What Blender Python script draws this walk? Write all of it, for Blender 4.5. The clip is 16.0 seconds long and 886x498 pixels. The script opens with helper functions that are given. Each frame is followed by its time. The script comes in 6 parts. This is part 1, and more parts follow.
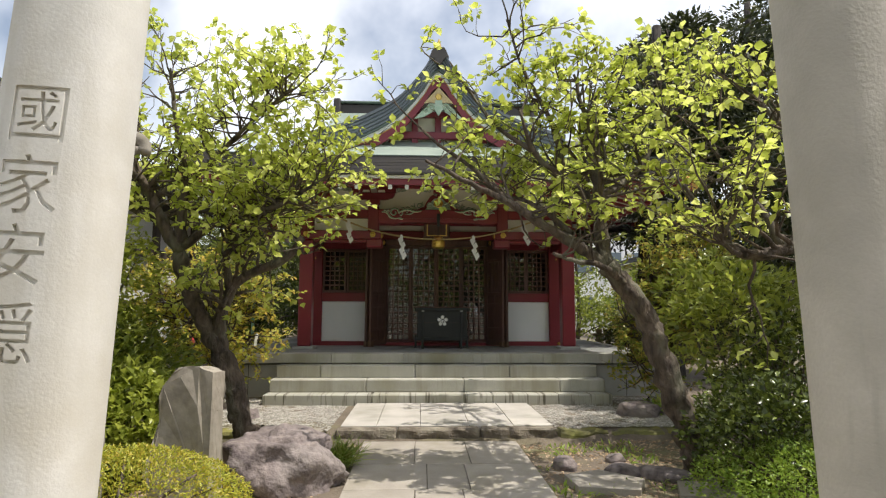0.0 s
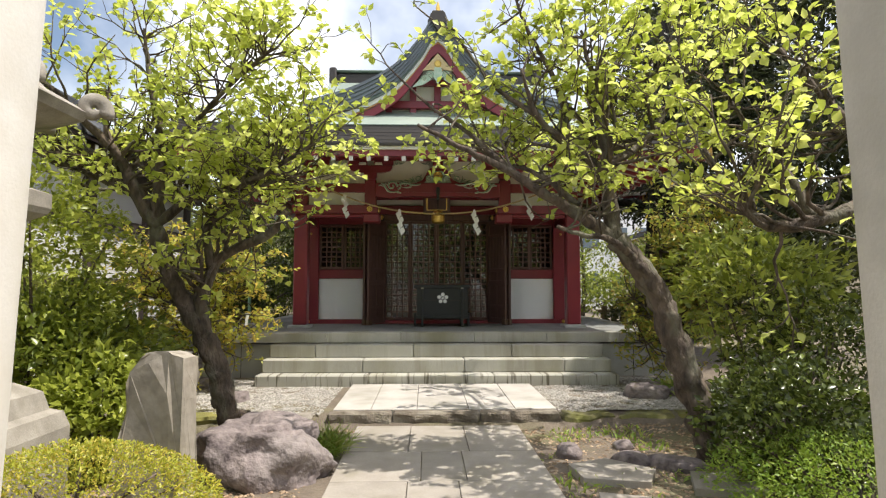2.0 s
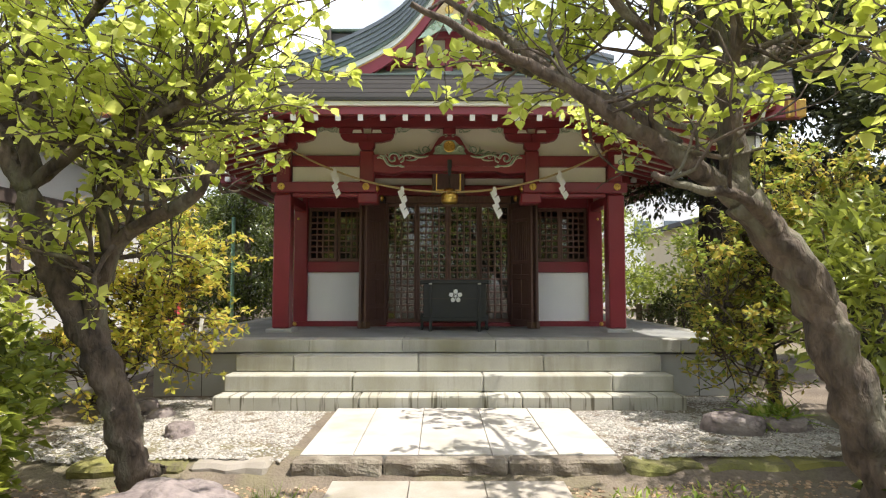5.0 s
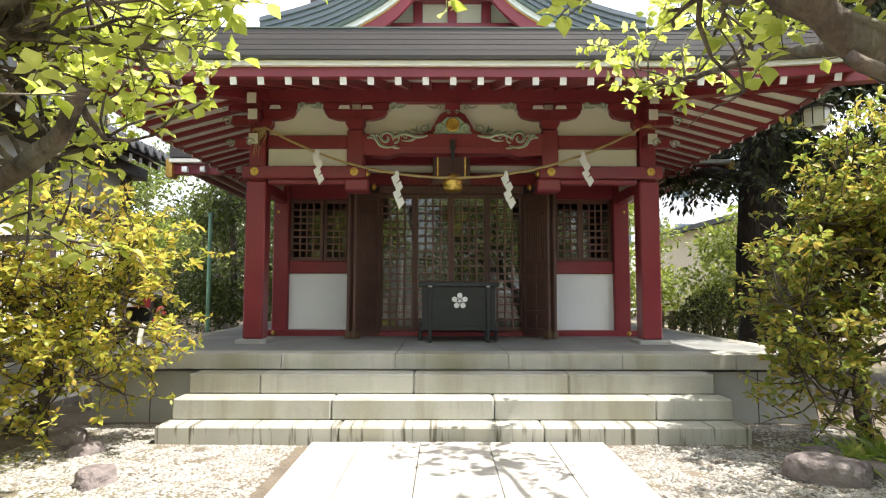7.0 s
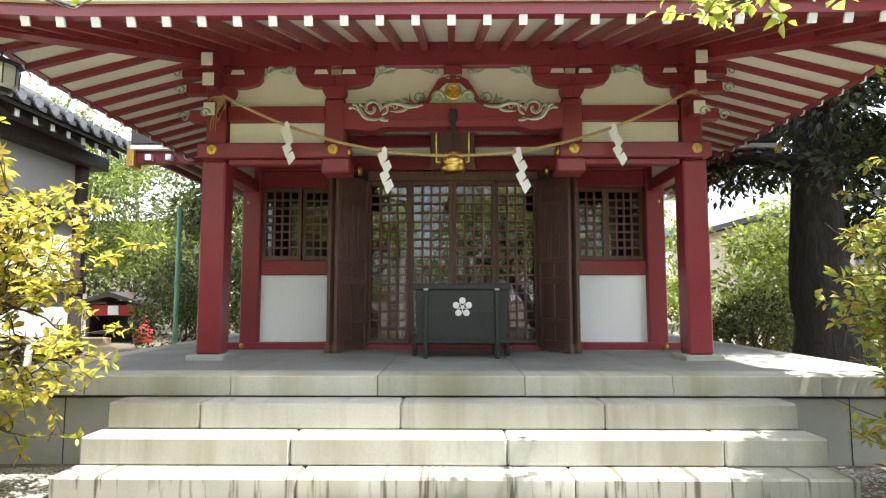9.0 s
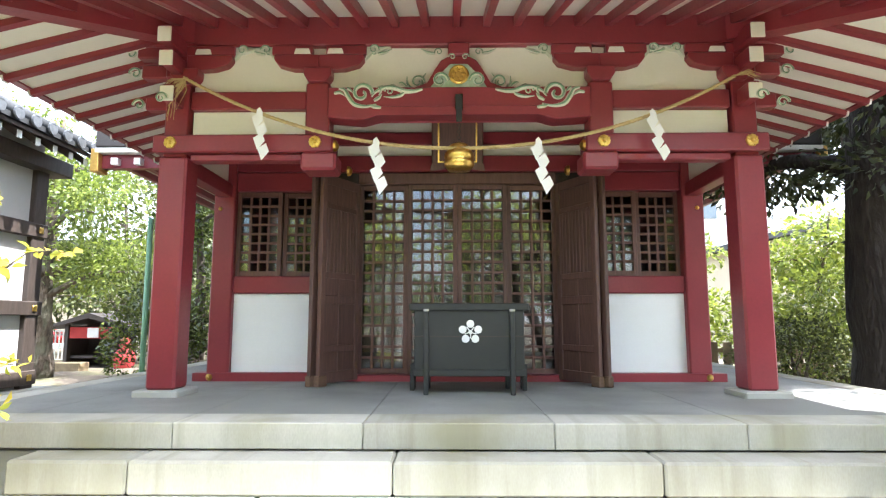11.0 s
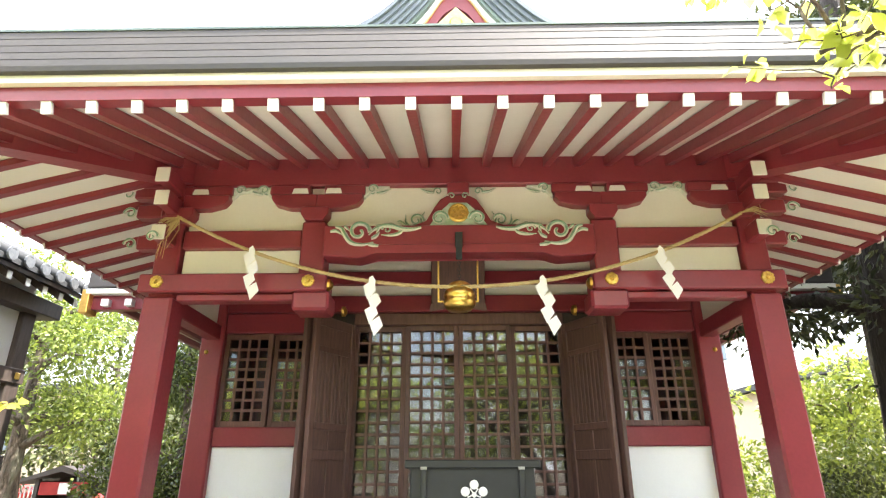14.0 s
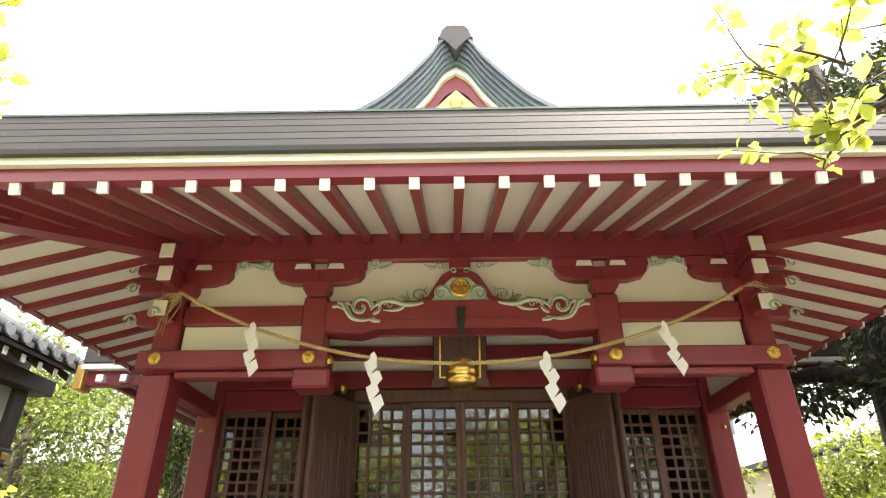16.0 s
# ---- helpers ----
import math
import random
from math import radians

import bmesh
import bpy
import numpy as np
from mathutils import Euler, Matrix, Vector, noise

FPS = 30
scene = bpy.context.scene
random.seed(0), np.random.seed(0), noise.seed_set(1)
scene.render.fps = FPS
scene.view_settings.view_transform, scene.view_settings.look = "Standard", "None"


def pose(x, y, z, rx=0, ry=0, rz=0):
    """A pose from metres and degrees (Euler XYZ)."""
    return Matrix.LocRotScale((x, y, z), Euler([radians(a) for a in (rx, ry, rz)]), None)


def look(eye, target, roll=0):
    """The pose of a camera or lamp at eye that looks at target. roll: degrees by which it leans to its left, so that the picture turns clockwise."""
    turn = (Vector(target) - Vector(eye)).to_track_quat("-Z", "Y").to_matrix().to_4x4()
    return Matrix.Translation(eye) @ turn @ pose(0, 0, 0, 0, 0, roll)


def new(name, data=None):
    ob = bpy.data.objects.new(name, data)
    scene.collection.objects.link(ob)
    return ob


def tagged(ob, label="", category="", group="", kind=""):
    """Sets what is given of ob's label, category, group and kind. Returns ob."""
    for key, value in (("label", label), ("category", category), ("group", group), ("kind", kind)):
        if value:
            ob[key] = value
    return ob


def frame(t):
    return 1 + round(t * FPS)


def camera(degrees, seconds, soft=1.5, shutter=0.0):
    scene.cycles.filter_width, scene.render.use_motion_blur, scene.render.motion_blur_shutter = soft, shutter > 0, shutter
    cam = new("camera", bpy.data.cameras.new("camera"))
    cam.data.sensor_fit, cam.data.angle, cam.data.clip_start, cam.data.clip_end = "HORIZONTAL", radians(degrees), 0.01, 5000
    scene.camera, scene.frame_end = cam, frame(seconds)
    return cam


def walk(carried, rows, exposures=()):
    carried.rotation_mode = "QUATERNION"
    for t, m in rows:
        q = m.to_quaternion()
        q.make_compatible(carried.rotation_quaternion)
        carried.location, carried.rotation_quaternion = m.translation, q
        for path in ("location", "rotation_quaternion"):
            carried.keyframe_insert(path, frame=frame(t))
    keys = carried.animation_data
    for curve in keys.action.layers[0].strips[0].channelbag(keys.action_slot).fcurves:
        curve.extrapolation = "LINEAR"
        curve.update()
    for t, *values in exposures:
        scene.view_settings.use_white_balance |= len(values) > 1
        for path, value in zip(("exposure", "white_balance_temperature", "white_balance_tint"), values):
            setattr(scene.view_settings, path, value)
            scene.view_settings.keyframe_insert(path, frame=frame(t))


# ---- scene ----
# ---- camera and walk ----
cam = camera(74.9, 16.0, 1.2)
PATH = [
    (0, (-0.295, -0.539, 1.527), (-0.222, 1.448, 1.745), 0.2),
    (0.5, (-0.286, -0.509, 1.545), (-0.215, 1.48, 1.74), 0.1),
    (1, (-0.271, -0.471, 1.546), (-0.202, 1.521, 1.722), 0.0),
    (1.5, (-0.208, -0.321, 1.563), (-0.144, 1.672, 1.715), -0.1),
    (2, (-0.197, -0.135, 1.548), (-0.14, 1.86, 1.684), -0.0),
    (2.5, (-0.227, 0.136, 1.553), (-0.175, 2.131, 1.677), 0.2),
    (3, (-0.198, 0.454, 1.545), (-0.152, 2.45, 1.662), 0.1),
    (3.5, (-0.196, 0.77, 1.541), (-0.154, 2.766, 1.66), 0.1),
    (4, (-0.225, 1.102, 1.545), (-0.188, 3.098, 1.666), 0.3),
    (4.2, (-0.203, 1.23, 1.549), (-0.174, 3.227, 1.667), 0.3),
    (6.5, (-0.11, 2.683, 1.492), (-0.108, 4.678, 1.636), -0.0),
    (7, (-0.111, 2.999, 1.495), (-0.112, 4.993, 1.64), 0.1),
    (7.5, (-0.058, 3.329, 1.484), (-0.064, 5.323, 1.637), -0.1),
    (8, (-0.055, 3.66, 1.468), (-0.069, 5.654, 1.626), -0.0),
    (8.5, (-0.031, 3.976, 1.461), (-0.052, 5.969, 1.623), -0.0),
    (11, (-0.069, 5.267, 1.475), (-0.096, 7.252, 1.718), 0.0),
    (11.5, (-0.074, 5.399, 1.49), (-0.107, 7.381, 1.759), 0.1),
    (12, (-0.064, 5.516, 1.509), (-0.096, 7.49, 1.83), -0.1),
    (12.5, (-0.036, 5.56, 1.531), (-0.072, 7.518, 1.937), -0.1),
    (13, (-0.046, 5.578, 1.529), (-0.078, 7.509, 2.046), -0.1),
    (13.5, (-0.059, 5.585, 1.531), (-0.089, 7.485, 2.154), -0.2),
    (14, (-0.048, 5.563, 1.54), (-0.082, 7.431, 2.254), -0.1),
    (14.5, (-0.054, 5.552, 1.562), (-0.087, 7.386, 2.36), -0.2),
    (15, (-0.061, 5.547, 1.562), (-0.092, 7.35, 2.427), -0.2),
    (15.5, (-0.067, 5.548, 1.563), (-0.096, 7.329, 2.473), -0.3),
    (16, (-0.071, 5.535, 1.573), (-0.099, 7.304, 2.507), -0.3),
]
EXPOSURES = [(0, 0.05, 6600, 11), (2, 0.35, 6600, 12), (4, 0.65, 6600, 12), (7, 1.12, 6450, 11), (8.5, 1.48, 6350, 11), (11, 2.28, 5900, 11), (12.5, 2.6, 5950, 10), (14, 2.48, 6500, 11), (16, 1.9, 6900, 12)]
walk(cam, [(t, look(eye, target, roll)) for t, eye, target, roll in PATH], EXPOSURES)

# ---- light ----
SUN = Vector((0.42, -0.085, 0.90)).normalized()
world = bpy.data.worlds.new("sky")
scene.world = world
world.use_nodes = True
wn = world.node_tree
sky = wn.nodes.new("ShaderNodeTexSky")
sky.sky_type = "NISHITA"
sky.sun_disc = False
sky.sun_elevation = math.asin(SUN.z)
sky.sun_rotation = math.atan2(SUN.x, SUN.y)
sky.air_density, sky.dust_density, sky.ozone_density = 1.2, 2.5, 1.0
# thin bright clouds over the sky
tc = wn.nodes.new("ShaderNodeTexCoord")
cl = wn.nodes.new("ShaderNodeTexNoise")
cl.inputs["Scale"].default_value, cl.inputs["Detail"].default_value = 2.2, 6
ramp = wn.nodes.new("ShaderNodeValToRGB")
ramp.color_ramp.elements[0].position, ramp.color_ramp.elements[1].position = 0.42, 0.72
mix = wn.nodes.new("ShaderNodeMix")
mix.data_type = "RGBA"
mix.inputs["B"].default_value = (13.5, 13.7, 14.0, 1)
bg = wn.nodes["Background"]
bg.inputs["Strength"].default_value = 0.13
wn.links.new(tc.outputs["Generated"], cl.inputs["Vector"])
wn.links.new(cl.outputs["Fac"], ramp.inputs["Fac"])
wn.links.new(ramp.outputs["Color"], mix.inputs["Factor"])
wn.links.new(sky.outputs["Color"], mix.inputs["A"])
wn.links.new(mix.outputs["Result"], bg.inputs["Color"])
lamp = bpy.data.lights.new("sun", "SUN")
lamp.energy, lamp.angle, lamp.color = 4.8, radians(0.55), (1.0, 0.955, 0.88)
new("sun", lamp).matrix_world = look(SUN * 40, (0, 0, 0))


# ---- materials ----
def mat(name, a, b=None, rough=0.6, scale=6.0, fine=60.0, bump=0.15, metal=0.0, stain=None, spread=0.0, stretch=(1, 1, 1), coat=0.0, dist=0.004, streak=None):
    """Two-scale surface: a to b over broad noise, fine grain, stains, bump; spread varies it piece by piece."""
    m = bpy.data.materials.new(name)
    m.use_nodes = True
    n, l = m.node_tree.nodes, m.node_tree.links
    p = n["Principled BSDF"]
    b = b or tuple(c * 0.75 for c in a)
    co = n.new("ShaderNodeTexCoord")
    mp = n.new("ShaderNodeMapping")
    mp.inputs["Scale"].default_value = stretch
    l.new(co.outputs["Object"], mp.inputs["Vector"])
    big, small = n.new("ShaderNodeTexNoise"), n.new("ShaderNodeTexNoise")
    for t, s, d in ((big, scale, 4), (small, fine, 3)):
        t.inputs["Scale"].default_value, t.inputs["Detail"].default_value = s, d
        l.new(mp.outputs["Vector"], t.inputs["Vector"])
    add = n.new("ShaderNodeMath")
    add.operation = "MULTIPLY_ADD"
    add.inputs[1].default_value = 0.45
    l.new(small.outputs["Fac"], add.inputs[0])
    l.new(big.outputs["Fac"], add.inputs[2])
    r = n.new("ShaderNodeMapRange")
    r.inputs["From Min"].default_value, r.inputs["From Max"].default_value = 0.5, 0.95
    l.new(add.outputs[0], r.inputs["Value"])
    mx = n.new("ShaderNodeMix")
    mx.data_type = "RGBA"
    mx.inputs["A"].default_value, mx.inputs["B"].default_value = (*a, 1), (*b, 1)
    l.new(r.outputs["Result"], mx.inputs["Factor"])
    out = mx.outputs["Result"]
    if stain:
        st = n.new("ShaderNodeTexNoise")
        st.inputs["Scale"].default_value, st.inputs["Detail"].default_value = scale * 0.45, 6
        l.new(mp.outputs["Vector"], st.inputs["Vector"])
        sr = n.new("ShaderNodeMapRange")
        sr.inputs["From Min"].default_value, sr.inputs["From Max"].default_value = 0.5, 0.68
        l.new(st.outputs["Fac"], sr.inputs["Value"])
        m2 = n.new("ShaderNodeMix")
        m2.data_type = "RGBA"
        m2.inputs["B"].default_value = (*stain, 1)
        l.new(sr.outputs["Result"], m2.inputs["Factor"])
        l.new(out, m2.inputs["A"])
        out = m2.outputs["Result"]
    if streak:
        # water streaks that run down: (colour, how many, how strong)
        sp, sn, ss = n.new("ShaderNodeMapping"), n.new("ShaderNodeTexNoise"), n.new("ShaderNodeMapRange")
        sp.inputs["Scale"].default_value = (1, 0.02, 0.07)
        l.new(co.outputs["Object"], sp.inputs["Vector"])
        sn.inputs["Scale"].default_value, sn.inputs["Detail"].default_value = streak[1], 5
        l.new(sp.outputs["Vector"], sn.inputs["Vector"])
        ss.inputs["From Min"].default_value, ss.inputs["From Max"].default_value = 0.54, 0.66
        ss.inputs["To Max"].default_value = streak[2]
        l.new(sn.outputs["Fac"], ss.inputs["Value"])
        m3 = n.new("ShaderNodeMix")
        m3.data_type = "RGBA"
        m3.inputs["B"].default_value = (*streak[0], 1)
        l.new(ss.outputs["Result"], m3.inputs["Factor"])
        l.new(out, m3.inputs["A"])
        out = m3.outputs["Result"]
    if spread:
        oi, geo = n.new("ShaderNodeObjectInfo"), n.new("ShaderNodeNewGeometry")
        sm = n.new("ShaderNodeMath")
        l.new(oi.outputs["Random"], sm.inputs[0])
        l.new(geo.outputs["Random Per Island"], sm.inputs[1])
        fr = n.new("ShaderNodeMath")
        fr.operation = "FRACT"
        l.new(sm.outputs[0], fr.inputs[0])
        vr = n.new("ShaderNodeMapRange")
        vr.inputs["To Min"].default_value, vr.inputs["To Max"].default_value = 1 - spread, 1 + spread
        l.new(fr.outputs[0], vr.inputs["Value"])
        hs = n.new("ShaderNodeHueSaturation")
        l.new(vr.outputs["Result"], hs.inputs["Value"])
        l.new(out, hs.inputs["Color"])
        out = hs.outputs["Color"]
    l.new(out, p.inputs["Base Color"])
    p.inputs["Metallic"].default_value = metal
    p.inputs["Coat Weight"].default_value = coat
    rr = n.new("ShaderNodeMapRange")
    rr.inputs["To Min"].default_value, rr.inputs["To Max"].default_value = max(0.03, rough - 0.1), min(1, rough + 0.1)
    l.new(small.outputs["Fac"], rr.inputs["Value"])
    l.new(rr.outputs["Result"], p.inputs["Roughness"])
    if bump:
        bp = n.new("ShaderNodeBump")
        bp.inputs["Strength"].default_value, bp.inputs["Distance"].default_value = bump, dist
        l.new(add.outputs[0], bp.inputs["Height"])
        l.new(bp.outputs["Normal"], p.inputs["Normal"])
    return m


def leaf_mat(name, a, b, c, rough=0.42, glow=0.45):
    """Leaves: colour varies leaf by leaf between a, b and c; light passes through."""
    m = bpy.data.materials.new(name)
    m.use_nodes = True
    n, l = m.node_tree.nodes, m.node_tree.links
    p = n["Principled BSDF"]
    geo = n.new("ShaderNodeNewGeometry")
    rp = n.new("ShaderNodeValToRGB")
    rp.color_ramp.elements[0].color, rp.color_ramp.elements[1].color = (*a, 1), (*c, 1)
    e = rp.color_ramp.elements.new(0.5)
    e.color = (*b, 1)
    l.new(geo.outputs["Random Per Island"], rp.inputs["Fac"])
    l.new(rp.outputs["Color"], p.inputs["Base Color"])
    p.inputs["Roughness"].default_value = rough
    tr = n.new("ShaderNodeBsdfTranslucent")
    hs = n.new("ShaderNodeHueSaturation")
    hs.inputs["Value"].default_value = 1.6
    l.new(rp.outputs["Color"], hs.inputs["Color"])
    l.new(hs.outputs["Color"], tr.inputs["Color"])
    ms = n.new("ShaderNodeMixShader")
    ms.inputs["Fac"].default_value = glow
    l.new(p.outputs["BSDF"], ms.inputs[1])
    l.new(tr.outputs["BSDF"], ms.inputs[2])
    l.new(ms.outputs["Shader"], n["Material Output"].inputs["Surface"])
    return m


RED = mat("red_lacquer", (0.255, 0.034, 0.045), (0.21, 0.028, 0.038), 0.36, 2.5, 40, 0.05, spread=0.06)
CREAM = mat("cream_paint", (0.80, 0.785, 0.69), (0.75, 0.735, 0.64), 0.6, 3, 50, 0.05)
WHITE = mat("white_plaster", (0.85, 0.86, 0.85), (0.80, 0.81, 0.80), 0.6, 2, 70, 0.06)
WHITE_END = mat("white_paint", (0.82, 0.82, 0.80), (0.74, 0.74, 0.72), 0.5, 12, 90, 0.05)
WOOD = mat("brown_wood", (0.150, 0.073, 0.056), (0.095, 0.046, 0.036), 0.5, 8, 70, 0.15, stretch=(6, 6, 0.7), spread=0.15)
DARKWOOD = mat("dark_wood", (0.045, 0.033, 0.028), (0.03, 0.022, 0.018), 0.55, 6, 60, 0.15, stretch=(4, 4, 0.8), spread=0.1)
TIMBER = mat("brown_timber", (0.085, 0.062, 0.05), (0.05, 0.037, 0.03), 0.6, 6, 60, 0.2, stretch=(4, 4, 0.8), spread=0.15)
# white plaster toned down to grey: the side hall wall's shade as colour
GREYPLASTER = mat("shaded_plaster", (0.66, 0.66, 0.64), (0.57, 0.57, 0.55), 0.75, 1.5, 60, 0.1, stain=(0.54, 0.53, 0.50))
BLACK = mat("black_lacquer", (0.010, 0.013, 0.013), (0.018, 0.021, 0.021), 0.48, 5, 60, 0.08, coat=0.05)
GOLD = mat("gilt_metal", (0.83, 0.58, 0.16), (0.62, 0.40, 0.09), 0.3, 20, 120, 0.2, metal=1.0)
PALEGILT = mat("worn_gilt", (0.62, 0.50, 0.27), (0.50, 0.37, 0.17), 0.5, 30, 90, 0.4, metal=0.25)
GILT = mat("gilt_paint", (0.75, 0.50, 0.13), (0.60, 0.36, 0.10), 0.42, 25, 90, 0.25, metal=0.6)
COPPER = mat("weathered_copper", (0.068, 0.058, 0.052), (0.05, 0.044, 0.04), 0.6, 1.2, 30, 0.08, metal=0.0, stain=(0.046, 0.045, 0.042), spread=0.1, stretch=(1, 3, 3))
VERDIGRIS = mat("green_copper", (0.125, 0.165, 0.14), (0.095, 0.125, 0.11), 0.45, 3, 40, 0.1, metal=0.15, stain=(0.16, 0.215, 0.18), spread=0.1)
PALECOPPER = mat("pale_verdigris", (0.33, 0.39, 0.33), (0.25, 0.31, 0.265), 0.5, 2, 40, 0.08, metal=0.1, stain=(0.22, 0.27, 0.23), stretch=(1, 0.4, 1))
SLATE = mat("blue_copper", (0.185, 0.21, 0.23), (0.135, 0.155, 0.175), 0.4, 2, 40, 0.08, metal=0.2, spread=0.15)
STEP = mat("granite_step", (0.46, 0.45, 0.395), (0.36, 0.35, 0.30), 0.78, 3, 110, 0.45, stain=(0.29, 0.275, 0.195), spread=0.09, stretch=(1, 1, 0.35), streak=((0.25, 0.23, 0.165), 9, 0.4))
WET_STEP = mat("streaked_granite", (0.47, 0.46, 0.40), (0.36, 0.35, 0.295), 0.8, 3, 160, 0.25, stain=(0.27, 0.255, 0.18), spread=0.06, stretch=(1, 1, 0.35), streak=((0.10, 0.088, 0.058), 24, 0.95))
DECK = mat("deck_stone", (0.30, 0.305, 0.285), (0.17, 0.172, 0.16), 0.65, 1.6, 110, 0.4, stain=(0.235, 0.238, 0.22), dist=0.006)
CONC = mat("base_concrete", (0.42, 0.42, 0.39), (0.36, 0.36, 0.33), 0.8, 2.5, 90, 0.2, stain=(0.34, 0.33, 0.28))
FLAG = mat("flagstone", (0.54, 0.51, 0.46), (0.44, 0.41, 0.37), 0.8, 4, 110, 0.35, stain=(0.36, 0.34, 0.29), spread=0.1)
PATHST = mat("path_stone", (0.37, 0.335, 0.285), (0.28, 0.25, 0.21), 0.85, 4, 70, 0.5, stain=(0.24, 0.215, 0.165), spread=0.1)
PILLAR = mat("carved_granite", (0.73, 0.71, 0.66), (0.63, 0.61, 0.56), 0.8, 5, 90, 0.35, stain=(0.60, 0.565, 0.49), dist=0.006, streak=((0.56, 0.53, 0.46), 10, 0.5))
# right pillar: grime streaks, plus a base darkened to stand in for shade
SHADED_WORN_PILLAR = mat("grimy_shaded_granite", (0.56, 0.525, 0.46), (0.47, 0.44, 0.38), 0.8, 4, 70, 0.6, stain=(0.40, 0.375, 0.32), dist=0.008, streak=((0.33, 0.31, 0.26), 14, 0.55))
ROCK = mat("purple_rock", (0.27, 0.225, 0.21), (0.065, 0.05, 0.05), 0.85, 4.5, 18, 1.0, stain=(0.31, 0.27, 0.25), dist=0.04)
STELE = mat("stele_stone", (0.33, 0.295, 0.24), (0.20, 0.175, 0.14), 0.88, 4, 16, 0.6, stain=(0.38, 0.35, 0.29), dist=0.02)
LANTERN = mat("lantern_stone", (0.36, 0.33, 0.28), (0.22, 0.20, 0.165), 0.9, 6, 90, 0.6, stain=(0.16, 0.145, 0.11), dist=0.01)
PEBBLE = mat("pebble", (0.42, 0.40, 0.355), (0.26, 0.24, 0.21), 0.85, 9, 70, 0.4, spread=0.35)
BARK = mat("plum_bark", (0.16, 0.122, 0.09), (0.035, 0.026, 0.02), 0.95, 12, 30, 1.0, stain=(0.15, 0.142, 0.10), stretch=(1, 1, 0.4), dist=0.06)
DARKBARK = mat("black_bark", (0.045, 0.036, 0.03), (0.018, 0.014, 0.012), 0.95, 6, 24, 1.0, stretch=(1, 1, 0.3), dist=0.06)
TILE = mat("grey_tile", (0.05, 0.052, 0.055), (0.03, 0.032, 0.034), 0.8, 6, 60, 0.15, spread=0.2)
ROPE = mat("straw_rope", (0.55, 0.43, 0.22), (0.42, 0.31, 0.14), 0.9, 30, 150, 0.5)
PAPER = mat("white_paper", (0.84, 0.84, 0.83), (0.80, 0.80, 0.79), 0.7, 10, 80, 0.05)
CARVE_PALE = mat("pale_carving", (0.66, 0.67, 0.57), (0.54, 0.58, 0.47), 0.55, 14, 50, 0.1)
CARVE_GREEN = mat("green_carving", (0.24, 0.40, 0.27), (0.16, 0.30, 0.19), 0.55, 14, 50, 0.1)
CARVE = mat("pale_green_carving", (0.55, 0.62, 0.52), (0.30, 0.46, 0.33), 0.55, 14, 50, 0.2)
LEAF_PLUM = leaf_mat("plum_leaf", (0.28, 0.335, 0.05), (0.43, 0.475, 0.085), (0.59, 0.615, 0.19), glow=0.5)
LEAF_MAPLE = leaf_mat("gold_leaf", (0.29, 0.335, 0.05), (0.45, 0.43, 0.07), (0.53, 0.38, 0.08), glow=0.42)
LEAF_DARK = leaf_mat("glossy_leaf", (0.04, 0.057, 0.012), (0.08, 0.105, 0.02), (0.17, 0.21, 0.04), 0.26, 0.15)
LEAF_MID = leaf_mat("green_leaf", (0.095, 0.13, 0.022), (0.18, 0.22, 0.033), (0.33, 0.37, 0.06), 0.33, 0.35)
LEAF_AZALEA = leaf_mat("azalea_leaf", (0.24, 0.27, 0.03), (0.36, 0.37, 0.04), (0.48, 0.38, 0.06), 0.45, 0.35)
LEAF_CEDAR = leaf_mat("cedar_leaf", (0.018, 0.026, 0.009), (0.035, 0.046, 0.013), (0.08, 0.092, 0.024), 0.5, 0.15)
# light green leaf, brightened so the left bushes look sunlit under the plum
LEAF_LIGHT = leaf_mat("light_sunlit_leaf", (0.15, 0.185, 0.028), (0.26, 0.30, 0.045), (0.41, 0.44, 0.08), 0.33, 0.42)
GRASS = leaf_mat("grass_leaf", (0.16, 0.25, 0.03), (0.24, 0.34, 0.05), (0.36, 0.36, 0.10), 0.5, 0.4)


def glass(name, rough, tint):
    m = bpy.data.materials.new(name)
    m.use_nodes = True
    n = m.node_tree.nodes
    p = n["Principled BSDF"]
    p.inputs["Base Color"].default_value = (*tint, 1)
    p.inputs["Roughness"].default_value = rough
    p.inputs["Transmission Weight"].default_value = 1.0
    p.inputs["IOR"].default_value = 1.62
    return m


GLASS = glass("window_glass", 0.01, (0.9, 0.93, 0.92))

# the ground: soil, moss and leaf litter
GROUND = mat("garden_soil", (0.19, 0.155, 0.115), (0.10, 0.078, 0.058), 0.95, 2.2, 45, 0.9, stain=(0.16, 0.15, 0.07), dist=0.03)


# ---- building blocks ----
def part(name, bm, material, parent, label="", smooth=False):
    """Links a bmesh as one mesh object under a thing or part."""
    me = bpy.data.meshes.new(name)
    bmesh.ops.recalc_face_normals(bm, faces=bm.faces)
    bm.to_mesh(me)
    bm.free()
    return placed(name, me, material, parent, label, smooth)


def placed(name, me, material, parent, label="", smooth=False):
    if material and not me.materials:
        me.materials.append(material)
    if smooth:
        me.polygons.foreach_set("use_smooth", [True] * len(me.polygons))
    ob = new(name, me)
    if parent:
        ob.parent = parent
    return tagged(ob, label)


def raw(name, verts, faces, material, parent, label="", smooth=False):
    me = bpy.data.meshes.new(name)
    me.from_pydata([tuple(v) for v in verts], [], faces)
    me.update()
    return placed(name, me, material, parent, label, smooth)


def thing(name, label, category, group="", kind=""):
    return tagged(new(name), label, category, group, kind)


